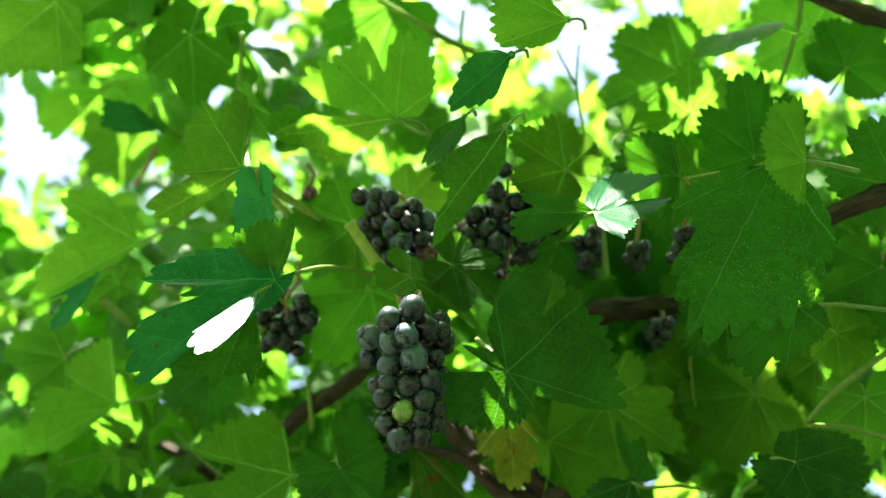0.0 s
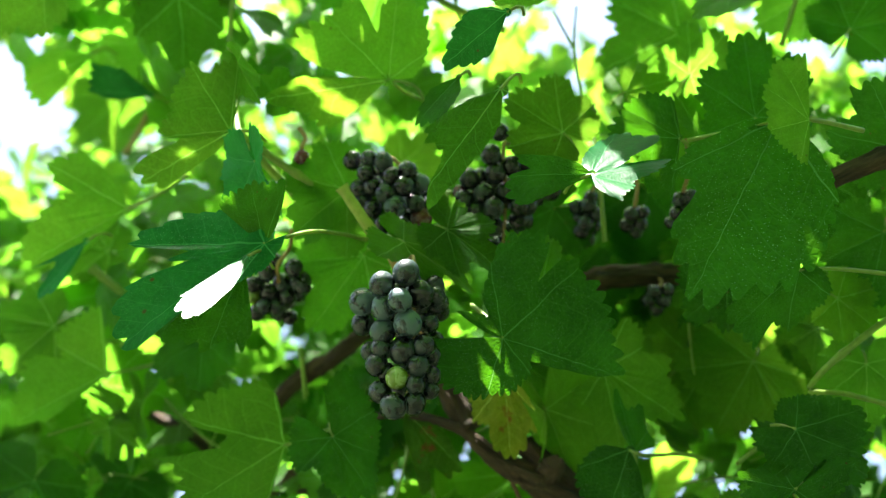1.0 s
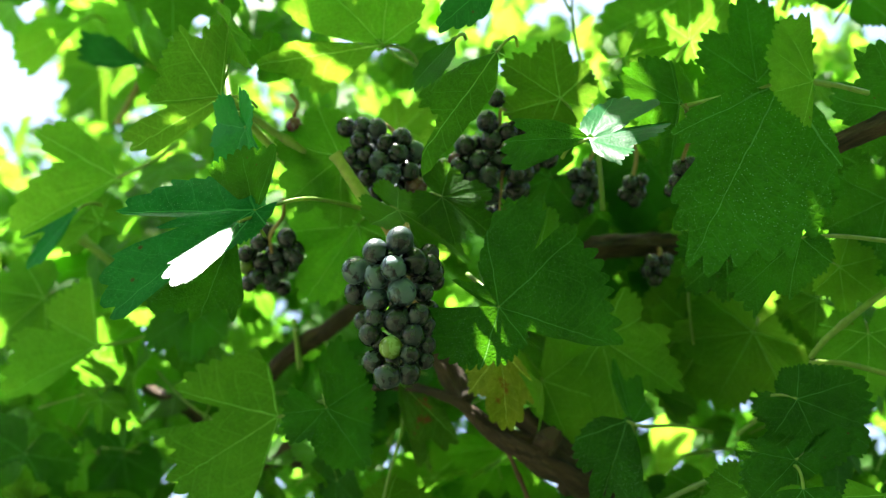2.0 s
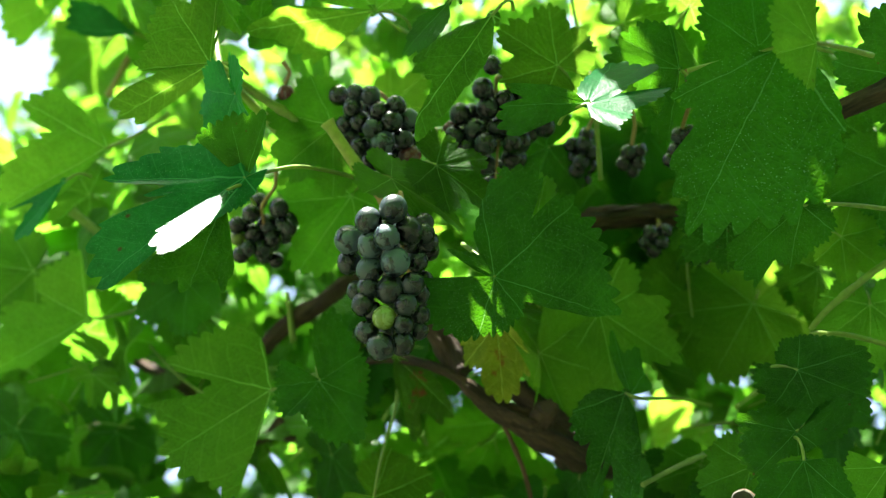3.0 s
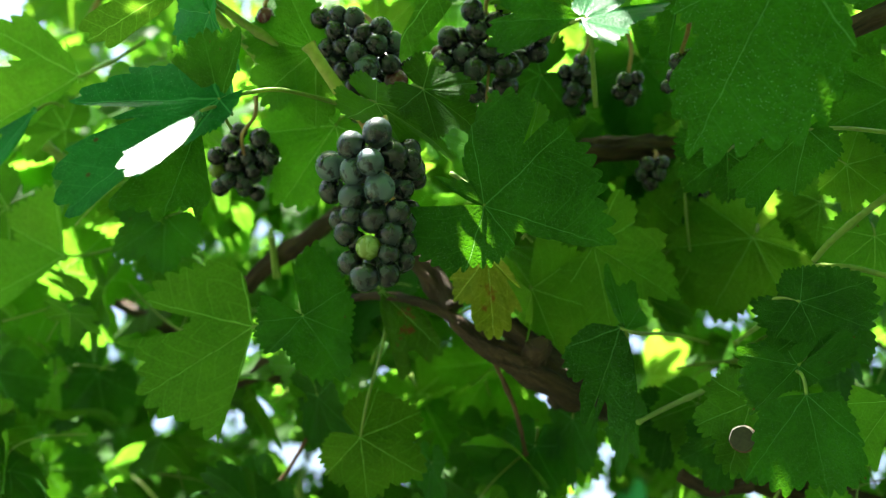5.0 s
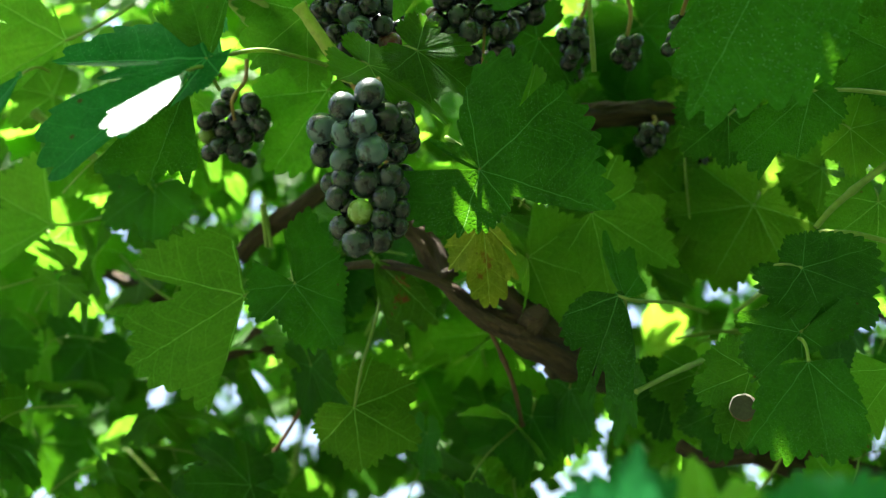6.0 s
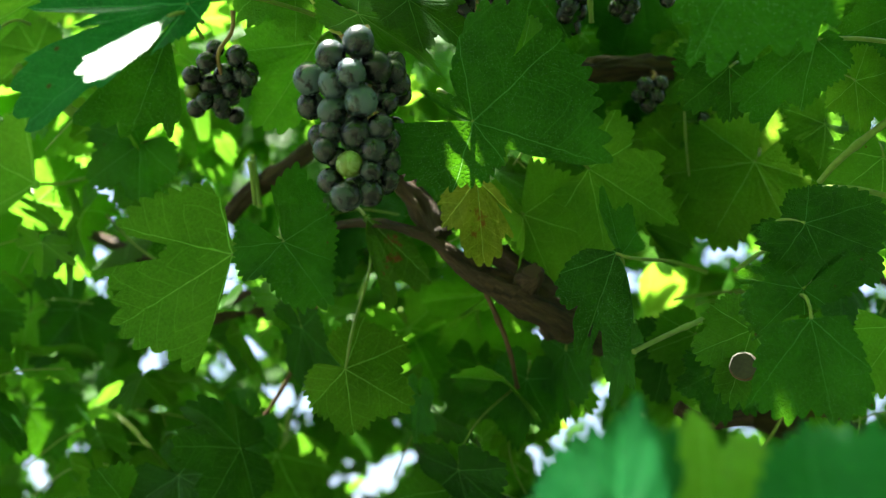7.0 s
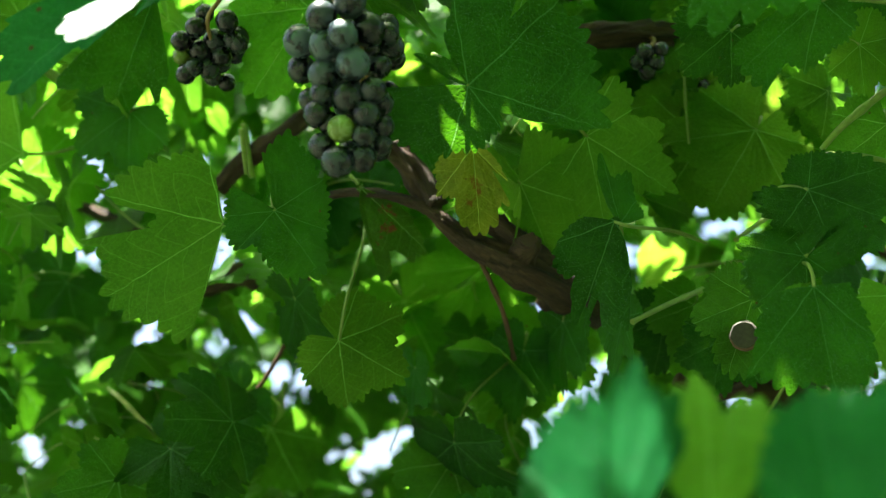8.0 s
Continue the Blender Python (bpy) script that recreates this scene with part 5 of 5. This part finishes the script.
gap((-0.128, 0.686, 2.196), SUN, 0.1, 1.0)
gap((-0.235, 0.669, 2.118), SUN, 0.06, 1.0)
gap((0.162, 0.696, 2.204), SUN, 0.02, 1.0)
gap((-0.105, 0.671, 2.164), SUN, 0.2, 1.0)
gap((-0.219, 0.671, 2.097), SUN, 0.08, 1.0)
gap((-0.011, 0.611, 2.020), SUN, 0.03, 1.0)
gap((0.037, 0.673, 2.096), SUN, 0.08, 1.0)
gap((0.122, 0.657, 2.072), SUN, 0.05, 1.0)
gap((0.113, 0.690, 2.133), SUN, 0.06, 1.0)
gap((0.201, 0.562, 2.042), SUN, 0.015, 1.0)
gap((0.064, 0.497, 1.685), SUN, 0.012, 1.0)
gap((0.092, 0.502, 1.674), SUN, 0.06, 1.0)
gap((0.249, 0.913, 2.433), SUN, 0.08, 1.0)
gap((-0.463, 0.971, 2.469), SUN, 0.2, 1.0)
gap((-0.247, 0.891, 2.427), SUN, 0.2, 1.0)
gap((-0.316, 0.834, 2.321), SUN, 0.15, 1.0)
gap((0.023, 0.937, 2.375), SUN, 0.12, 1.0)

patterns = [Blade(rng.uniform(0.9, 1.2), rng.uniform(0.1, 0.6), rng.uniform(-35, 15), rng.uniform(-35, 15), rng.uniform(0.1, 0.4), 1.2, k * 1.9 + 40) for k in range(9)]
shared = [[blade_mesh("leaf", b.mesh(), m) for b in patterns] for m in (GREEN, PALE, DUSTY)]
shared_veins = []
for b in patterns:
    verts, faces = b.veins()
    me = bpy.data.meshes.new("vein_network")
    me.from_pydata(verts, [], faces)
    me.materials.append(VEIN)
    dark = me.copy()
    dark.materials[0] = DARKVEIN
    shared_veins.append((smooth(me), smooth(dark)))
shared_stalk = tube_mesh("petiole", [(0, 0, 0), (0, -0.22, -0.1), (0.03, -0.42, -0.5), (0.06, -0.5, -1.2)], [0.010, 0.012, 0.013, 0.015], STALK, 6)
middling = [b.mesh(teeth=34, per=2, rings=(0.25, 0.5, 0.75, 1.0)) for b in patterns]
coarse = [b.mesh(teeth=22, per=2, rings=(0.35, 0.7, 1.0)) for b in patterns]


def blocked(m, size):
    """Whether a leaf at the pose m would close one of the gaps."""
    inv = m.inverted()
    for at, along, wide, reach in GAPS:
        o, d = inv @ at, inv.to_3x3() @ along
        if reach >= 2:
            w = d.normalized()
            c = Vector((0, 0.35, 0)) - o
            if c.dot(w) > 0 and (c - w * c.dot(w)).length < 1.0:
                return True
            continue
        if abs(d.z) < 1e-6:
            continue
        k = -o.z / d.z
        if k <= 0:
            continue
        hit = o + d * k
        if hit.length < reach * outline(math.atan2(hit.x, hit.y), 0.2, 0) + wide * k / size:
            return True
    return False


def random_pose(lo, hi, size, lift=0.75, front=-0.35):
    at = Vector([rng.uniform(a, b) for a, b in zip(lo, hi)])
    facing = Vector((rng.gauss(0, 0.5), front + rng.gauss(0, 0.5), lift + rng.gauss(0, 0.45)))
    along = Vector((rng.gauss(0, 0.8), rng.gauss(-0.1, 0.6), rng.gauss(-0.7, 0.5)))
    return basis(at, along, facing, size)


def fan_pose(deep, wide, low, high, size, lift, front):
    """A pose in a bank of foliage that widens and rises with its distance."""
    y = rng.uniform(*deep)
    at = (rng.uniform(-wide, wide) * y, y, 1.6 + y * rng.uniform(low, high))
    m = random_pose(at, at, size, lift, front)
    return m


def loose_leaves(count, deep, wide, low, high, sizes, lift=0.55, front=-0.5, kinds=(0, 0, 1)):
    made = 0
    for _ in range(count):
        size = rng.uniform(*sizes)
        m = fan_pose(deep, wide, low, high, size, lift, front)
        if blocked(m, size):
            continue
        k = rng.randrange(len(patterns))
        kind = rng.choice(kinds)
        ob = new("leaf", shared[kind][k])
        ob.parent = vine
        ob.matrix_basis = m
        ob.matrix_parent_inverse = Matrix.Translation(-vine.location)
        for name, data in (("vein_network", shared_veins[k][kind == 2]), ("petiole", shared_stalk)):
            c = new(name, data)
            c.parent = ob
        made += 1
    return made


def loose_shoots(count):
    """Thin green stems that cross between the leaves."""
    for _ in range(count):
        y = rng.uniform(0.84, 1.3)
        at = Vector((rng.uniform(-0.45, 0.45) * y, y, 1.6 + y * rng.uniform(0.12, 0.95)))
        way = Vector((rng.gauss(0, 1), rng.gauss(0, 0.5), rng.gauss(0, 0.9))).normalized()
        bend = Vector((rng.gauss(0, 0.25), rng.gauss(0, 0.25), rng.gauss(0, 0.25)))
        long = rng.uniform(0.05, 0.14)
        r = rng.uniform(0.0009, 0.002)
        shoot([at + (way * k + bend * k * k) * long for k in (0, 0.35, 0.7, 1.0)], [r * 0.6, r * 0.8, r, r], rng.choice((STALK, STALK, STALK, REDSTALK)))


def foliage(count, poses, mat, shapes=None):
    """Many leaves joined into one mesh."""
    allv, allf, alluv, base = [], [], [], 0
    for _ in range(count):
        m, size = poses()
        if blocked(m, size):
            continue
        verts, faces, uvs = rng.choice(shapes or coarse)
        vs = np.array(verts) @ np.array(m.to_3x3()).T + np.array(m.translation)
        allv.append(vs)
        allf += [tuple(base + i for i in f) for f in faces]
        alluv += uvs
        base += len(vs)
    me = blade_mesh("foliage", (np.concatenate(allv).tolist(), allf, alluv), mat)
    ob = link("foliage", me, None, vine)
    tagged(ob, kind="stuff")
    return ob


loose_leaves(70, (0.8, 1.05), 0.45, 0.42, 0.98, (0.018, 0.034), 0.3, -0.4)
loose_shoots(34)
loose_leaves(45, (0.82, 0.98), 0.42, 0.3, 0.95, (0.035, 0.055), 0.3, -0.4)
loose_leaves(100, (0.9, 1.05), 0.44, 0.04, 0.42, (0.045, 0.068), 0.4, -0.5, (0, 2, 2))
loose_leaves(60, (0.92, 1.2), 0.5, 0.02, 0.5, (0.045, 0.07))
loose_leaves(110, (1.0, 1.5), 0.5, 0.45, 1.0, (0.035, 0.06), 0.4, -0.3, (0, 1, 1))
loose_leaves(90, (1.15, 1.7), 0.5, 0.02, 0.6, (0.05, 0.075), 0.5, -0.3)


def far_bank():
    size = rng.uniform(0.04, 0.065)
    return fan_pose((1.5, 2.8), 0.6, 0.0, 0.62, size, 0.5, -0.4), size


def high_bank():
    size = rng.uniform(0.04, 0.07)
    return fan_pose((1.2, 2.2), 0.62, 0.5, 1.1, size, 0.8, -0.2), size


# Unseen leaves added overhead to hold back sky light and sun.
def overhead_shade():
    size = rng.uniform(0.05, 0.085)
    return random_pose((0.05, -1.6, 2.3), (1.7, 0.55, 2.8), size, 0.9, 0.0), size


# More unseen leaves, added above the front leaves to keep the sun off.
def front_shade():
    size = rng.uniform(0.05, 0.085)
    return random_pose((-0.35, 0.35, 2.35), (0.5, 0.74, 2.7), size, 0.9, 0.0), size



def mid_bank():
    size = rng.uniform(0.045, 0.07)
    return fan_pose((0.9, 1.4), 0.5, 0.22, 0.62, size, 0.6, -0.3), size


foliage(330, mid_bank, GREEN, middling)
foliage(5200, far_bank, GREEN)
foliage(760, high_bank, PALE)


def shelf_bank():
    size = rng.uniform(0.045, 0.07)
    return fan_pose((1.25, 2.7), 0.6, 0.5, 0.8, size, 0.8, -0.2), size


foliage(900, shelf_bank, GREEN)


# Leaves added above the view that darken the left background.
def left_shade():
    size = rng.uniform(0.05, 0.085)
    y = rng.uniform(1.0, 2.2)
    at = (rng.uniform(-0.85, -0.2) * y, y, 1.6 + y * rng.uniform(1.02, 1.3))
    return random_pose(at, at, size, 0.9, 0.0), size


foliage(36, left_shade, GREEN)


# Leaves added out of view, to take sun from the far bank.
def far_shade():
    size = rng.uniform(0.06, 0.09)
    y = rng.uniform(1.75, 3.0)
    at = (rng.uniform(-0.7, 0.7) * y, y, 1.6 + y * rng.uniform(1.12, 1.4))
    return random_pose(at, at, size, 0.9, 0.0), size


foliage(160, far_shade, GREEN)
foliage(1350, overhead_shade, GREEN)
foliage(70, front_shade, GREEN)


# Unseen leaves added over and behind the camera's left to dim the sky.
def rear_left_shade():
    size = rng.uniform(0.05, 0.085)
    return random_pose((-1.7, -1.7, 2.3), (0.1, 0.3, 2.8), size, 0.9, 0.0), size


# Unseen bank of leaves added behind the camera to cut light from there.
def rear_shade():
    size = rng.uniform(0.05, 0.085)
    return random_pose((-3.0, -2.6, 0.5), (3.0, -1.8, 2.7), size, 0.6, 0.2), size


foliage(1400, rear_left_shade, GREEN)
foliage(2200, rear_shade, GREEN)


def shading(x, y, z, spread, big=0.08):
    """Poses of leaves added on the sunward side of a place to shade it."""
    def poses():
        size = rng.uniform(0.6 * big, big)
        at = Vector((x + rng.uniform(-spread, spread), y + rng.uniform(-spread, spread), z)) + SUN * rng.uniform(0.42, 0.8)
        return random_pose(at, at, size, 0.9, 0.0), size
    return poses


foliage(36, shading(0.02, 0.67, 1.90, 0.09, 0.07), GREEN)
foliage(36, shading(0.15, 0.88, 2.01, 0.12), GREEN)
foliage(16, shading(-0.18, 0.60, 1.94, 0.07, 0.055), GREEN)
foliage(12, shading(-0.235, 0.615, 1.917, 0.04, 0.055), GREEN)
foliage(80, shading(0.155, 0.58, 1.93, 0.08, 0.045), GREEN)
foliage(40, shading(-0.38, 0.97, 1.95, 0.13), GREEN)
foliage(30, shading(-0.19, 0.61, 1.94, 0.06, 0.04), GREEN)
foliage(16, shading(0.195, 0.70, 1.79, 0.09), GREEN)
foliage(34, shading(-0.18, 0.82, 1.85, 0.1), GREEN)
foliage(24, shading(0.16, 0.57, 1.92, 0.11), GREEN)
foliage(20, shading(-0.13, 0.74, 1.84, 0.11), GREEN)
foliage(18, shading(0.19, 0.65, 1.80, 0.11), GREEN)
foliage(16, shading(0.07, 0.77, 1.87, 0.11), GREEN)
foliage(22, shading(-0.22, 0.80, 1.83, 0.14), GREEN)
foliage(14, shading(-0.17, 0.60, 1.92, 0.08), GREEN)
foliage(9, shading(0.13, 0.42, 1.70, 0.12), GREEN)


# Unseen leaves added beside and below the view to close its open sides.
def outer_shade():
    while True:
        at = (rng.uniform(-2.4, 2.4), rng.uniform(0.9, 2.9), rng.uniform(1.15, 3.1))
        if abs(at[0]) > 0.7 * at[1] or at[2] < 1.55:
            size = rng.uniform(0.05, 0.085)
            return random_pose(at, at, size, 0.6, -0.2), size


foliage(1700, outer_shade, GREEN)


# Unseen wall of leaves added at the right to block side light.
def right_shade():
    size = rng.uniform(0.05, 0.085)
    return random_pose((0.75, -1.4, 0.9), (1.5, 0.8, 2.4), size, 0.6, -0.2), size


foliage(950, right_shade, GREEN)


def cover(x, y, z, size):
    """One leaf added above the view to shade what is under it."""
    def pose_once():
        turn = rng.uniform(0, 6.28)
        along = Vector((math.cos(turn), math.sin(turn), -0.15))
        return basis(Vector((x, y, z)) - along * 0.3 * size, along, SUN, size), size
    covers.append(pose_once())


covers = []
cover(-0.029, 0.639, 2.331, 0.053)
cover(0.080, 0.644, 2.510, 0.046)
cover(-0.294, 0.761, 2.523, 0.060)
cover(0.021, 0.402, 2.158, 0.060)
cover(-0.136, 0.620, 2.438, 0.044)
cover(-0.029, 0.435, 2.314, 0.034)
cover(0.183, 0.682, 2.465, 0.060)
cover(-0.438, 0.738, 2.536, 0.060)
cover(-0.081, 0.622, 2.397, 0.017)
cover(-0.097, 0.511, 2.710, 0.034)
cover(-0.255, 0.537, 2.595, 0.034)
cover(0.064, 0.648, 2.447, 0.019)
cover(-0.287, 0.577, 2.469, 0.060)
cover(0.095, 0.642, 2.339, 0.043)
cover(0.131, 0.647, 2.456, 0.060)
cover(0.026, 0.530, 2.639, 0.027)
cover(-0.117, 0.727, 2.632, 0.060)
cover(0.008, 0.573, 2.735, 0.023)
cover(0.203, 0.667, 2.706, 0.060)
cover(-0.009, 0.615, 2.490, 0.047)
cover(-0.111, 0.631, 2.408, 0.018)
cover(-0.070, 0.627, 2.376, 0.020)
cover(0.080, 0.514, 2.503, 0.060)
cover(-0.392, 0.594, 2.851, 0.060)
cover(0.057, 0.654, 2.380, 0.015)
cover(0.039, 0.544, 2.384, 0.020)
cover(-0.150, 0.592, 2.710, 0.021)
cover(-0.492, 0.589, 2.756, 0.060)
cover(-0.074, 0.493, 2.649, 0.037)
cover(-0.214, 0.772, 2.468, 0.060)
cover(-0.089, 0.769, 2.662, 0.060)
cover(-0.097, 0.541, 2.425, 0.060)
cover(-0.074, 0.632, 2.424, 0.017)
cover(-0.161, 0.611, 2.400, 0.025)
cover(0.021, 0.815, 2.692, 0.060)
cover(-0.316, 0.806, 2.523, 0.060)
cover(-0.300, 0.616, 2.880, 0.046)
cover(0.019, 0.607, 2.593, 0.024)
cover(0.030, 0.881, 2.722, 0.060)
cover(0.042, 0.679, 2.628, 0.036)
cover(-0.003, 0.520, 2.692, 0.016)
cover(-0.140, 0.486, 2.792, 0.060)
cover(-0.337, 0.729, 2.651, 0.060)
cover(0.033, 0.551, 2.366, 0.020)
cover(-0.014, 0.555, 2.822, 0.017)
cover(-0.217, 0.665, 2.561, 0.041)
cover(-0.003, 0.427, 2.100, 0.013)
cover(-0.236, 0.544, 2.441, 0.021)
cover(-0.481, 0.749, 2.534, 0.060)
cover(-0.003, 0.555, 2.525, 0.018)
cover(-0.188, 0.577, 2.855, 0.030)
cover(0.014, 0.750, 2.654, 0.060)
cover(-0.238, 0.616, 2.655, 0.013)
cover(0.062, 0.652, 2.488, 0.017)
cover(-0.267, 0.842, 2.669, 0.060)
cover(0.009, 0.585, 2.477, 0.019)
cover(-0.212, 0.574, 2.620, 0.018)
cover(-0.072, 0.428, 2.151, 0.017)
cover(-0.301, 0.526, 2.699, 0.013)
cover(-0.177, 0.615, 2.538, 0.021)
cover(-0.021, 0.436, 2.198, 0.014)
cover(-0.266, 0.691, 2.792, 0.060)
cover(0.036, 0.595, 2.556, 0.018)
cover(0.033, 0.539, 2.524, 0.013)
cover(-0.070, 0.649, 2.385, 0.013)
cover(-0.257, 0.896, 2.742, 0.060)
cover(-0.277, 0.612, 2.917, 0.012)
cover(-0.165, 0.823, 2.530, 0.060)
cover(-0.291, 0.589, 2.831, 0.024)
cover(0.232, 0.627, 2.826, 0.060)
cover(-0.122, 0.644, 2.471, 0.017)
cover(-0.438, 0.719, 2.557, 0.060)
cover(0.131, 0.701, 2.851, 0.060)
cover(-0.178, 0.617, 2.479, 0.015)
cover(0.024, 0.606, 2.524, 0.013)
cover(-0.067, 0.487, 2.731, 0.018)
cover(-0.380, 0.859, 2.571, 0.060)
cover(-0.133, 0.605, 2.317, 0.016)
cover(-0.056, 0.434, 2.475, 0.047)
cover(0.033, 0.637, 2.596, 0.015)
cover(-0.018, 0.660, 2.409, 0.060)
cover(-0.036, 0.861, 2.585, 0.060)
cover(0.022, 0.654, 2.521, 0.012)
cover(0.178, 0.840, 2.585, 0.060)
cover(-0.043, 0.512, 2.760, 0.014)
cover(-0.054, 0.525, 2.821, 0.018)
cover(-0.294, 0.593, 2.642, 0.060)
cover(-0.224, 0.602, 2.830, 0.016)
cover(-0.222, 0.586, 2.642, 0.012)
cover(0.015, 0.595, 2.447, 0.016)
cover(-0.132, 0.645, 2.545, 0.019)
cover(-0.208, 0.794, 2.617, 0.060)
cover(-0.165, 0.586, 2.620, 0.028)
cover(0.060, 0.626, 2.596, 0.049)
cover(-0.215, 0.664, 2.485, 0.044)
cover(-0.031, 0.512, 2.514, 0.015)
cover(-0.015, 0.591, 2.719, 0.015)
cover(-0.009, 0.563, 2.499, 0.016)
cover(-0.118, 0.616, 2.502, 0.015)
cover(-0.141, 0.868, 2.632, 0.060)
cover(0.044, 0.547, 2.500, 0.014)
cover(-0.244, 0.616, 2.708, 0.014)
cover(0.151, 0.917, 2.829, 0.060)
cover(-0.194, 0.602, 2.535, 0.014)
cover(-0.152, 0.566, 2.573, 0.013)
cover(0.009, 0.563, 2.655, 0.015)
cover(-0.258, 0.581, 2.723, 0.012)
cover(-0.228, 0.597, 2.802, 0.015)
cover(0.048, 0.612, 2.444, 0.016)
cover(-0.217, 0.629, 2.516, 0.017)
cover(-0.334, 0.828, 2.547, 0.060)
cover(-0.241, 0.549, 2.413, 0.015)
cover(-0.072, 0.640, 2.417, 0.016)
cover(-0.161, 0.634, 2.737, 0.019)
cover(-0.018, 0.862, 2.803, 0.060)
cover(-0.230, 0.582, 2.944, 0.041)
cover(-0.472, 0.609, 2.716, 0.060)
cover(-0.218, 0.573, 2.632, 0.022)
cover(-0.057, 0.409, 2.249, 0.012)
cover(-0.496, 0.749, 3.077, 0.060)
cover(-0.264, 0.583, 2.917, 0.013)
cover(-0.154, 0.785, 2.751, 0.060)
cover(-0.149, 0.644, 2.630, 0.025)
cover(-0.172, 0.889, 2.713, 0.060)
cover(-0.145, 0.836, 2.545, 0.060)
cover(0.045, 0.558, 2.375, 0.026)
cover(0.041, 0.558, 2.415, 0.026)
cover(0.037, 0.559, 2.454, 0.026)
cover(0.034, 0.557, 2.497, 0.026)

if covers:
    GAPS.clear()
    foliage(len(covers), covers.pop, GREEN, middling)
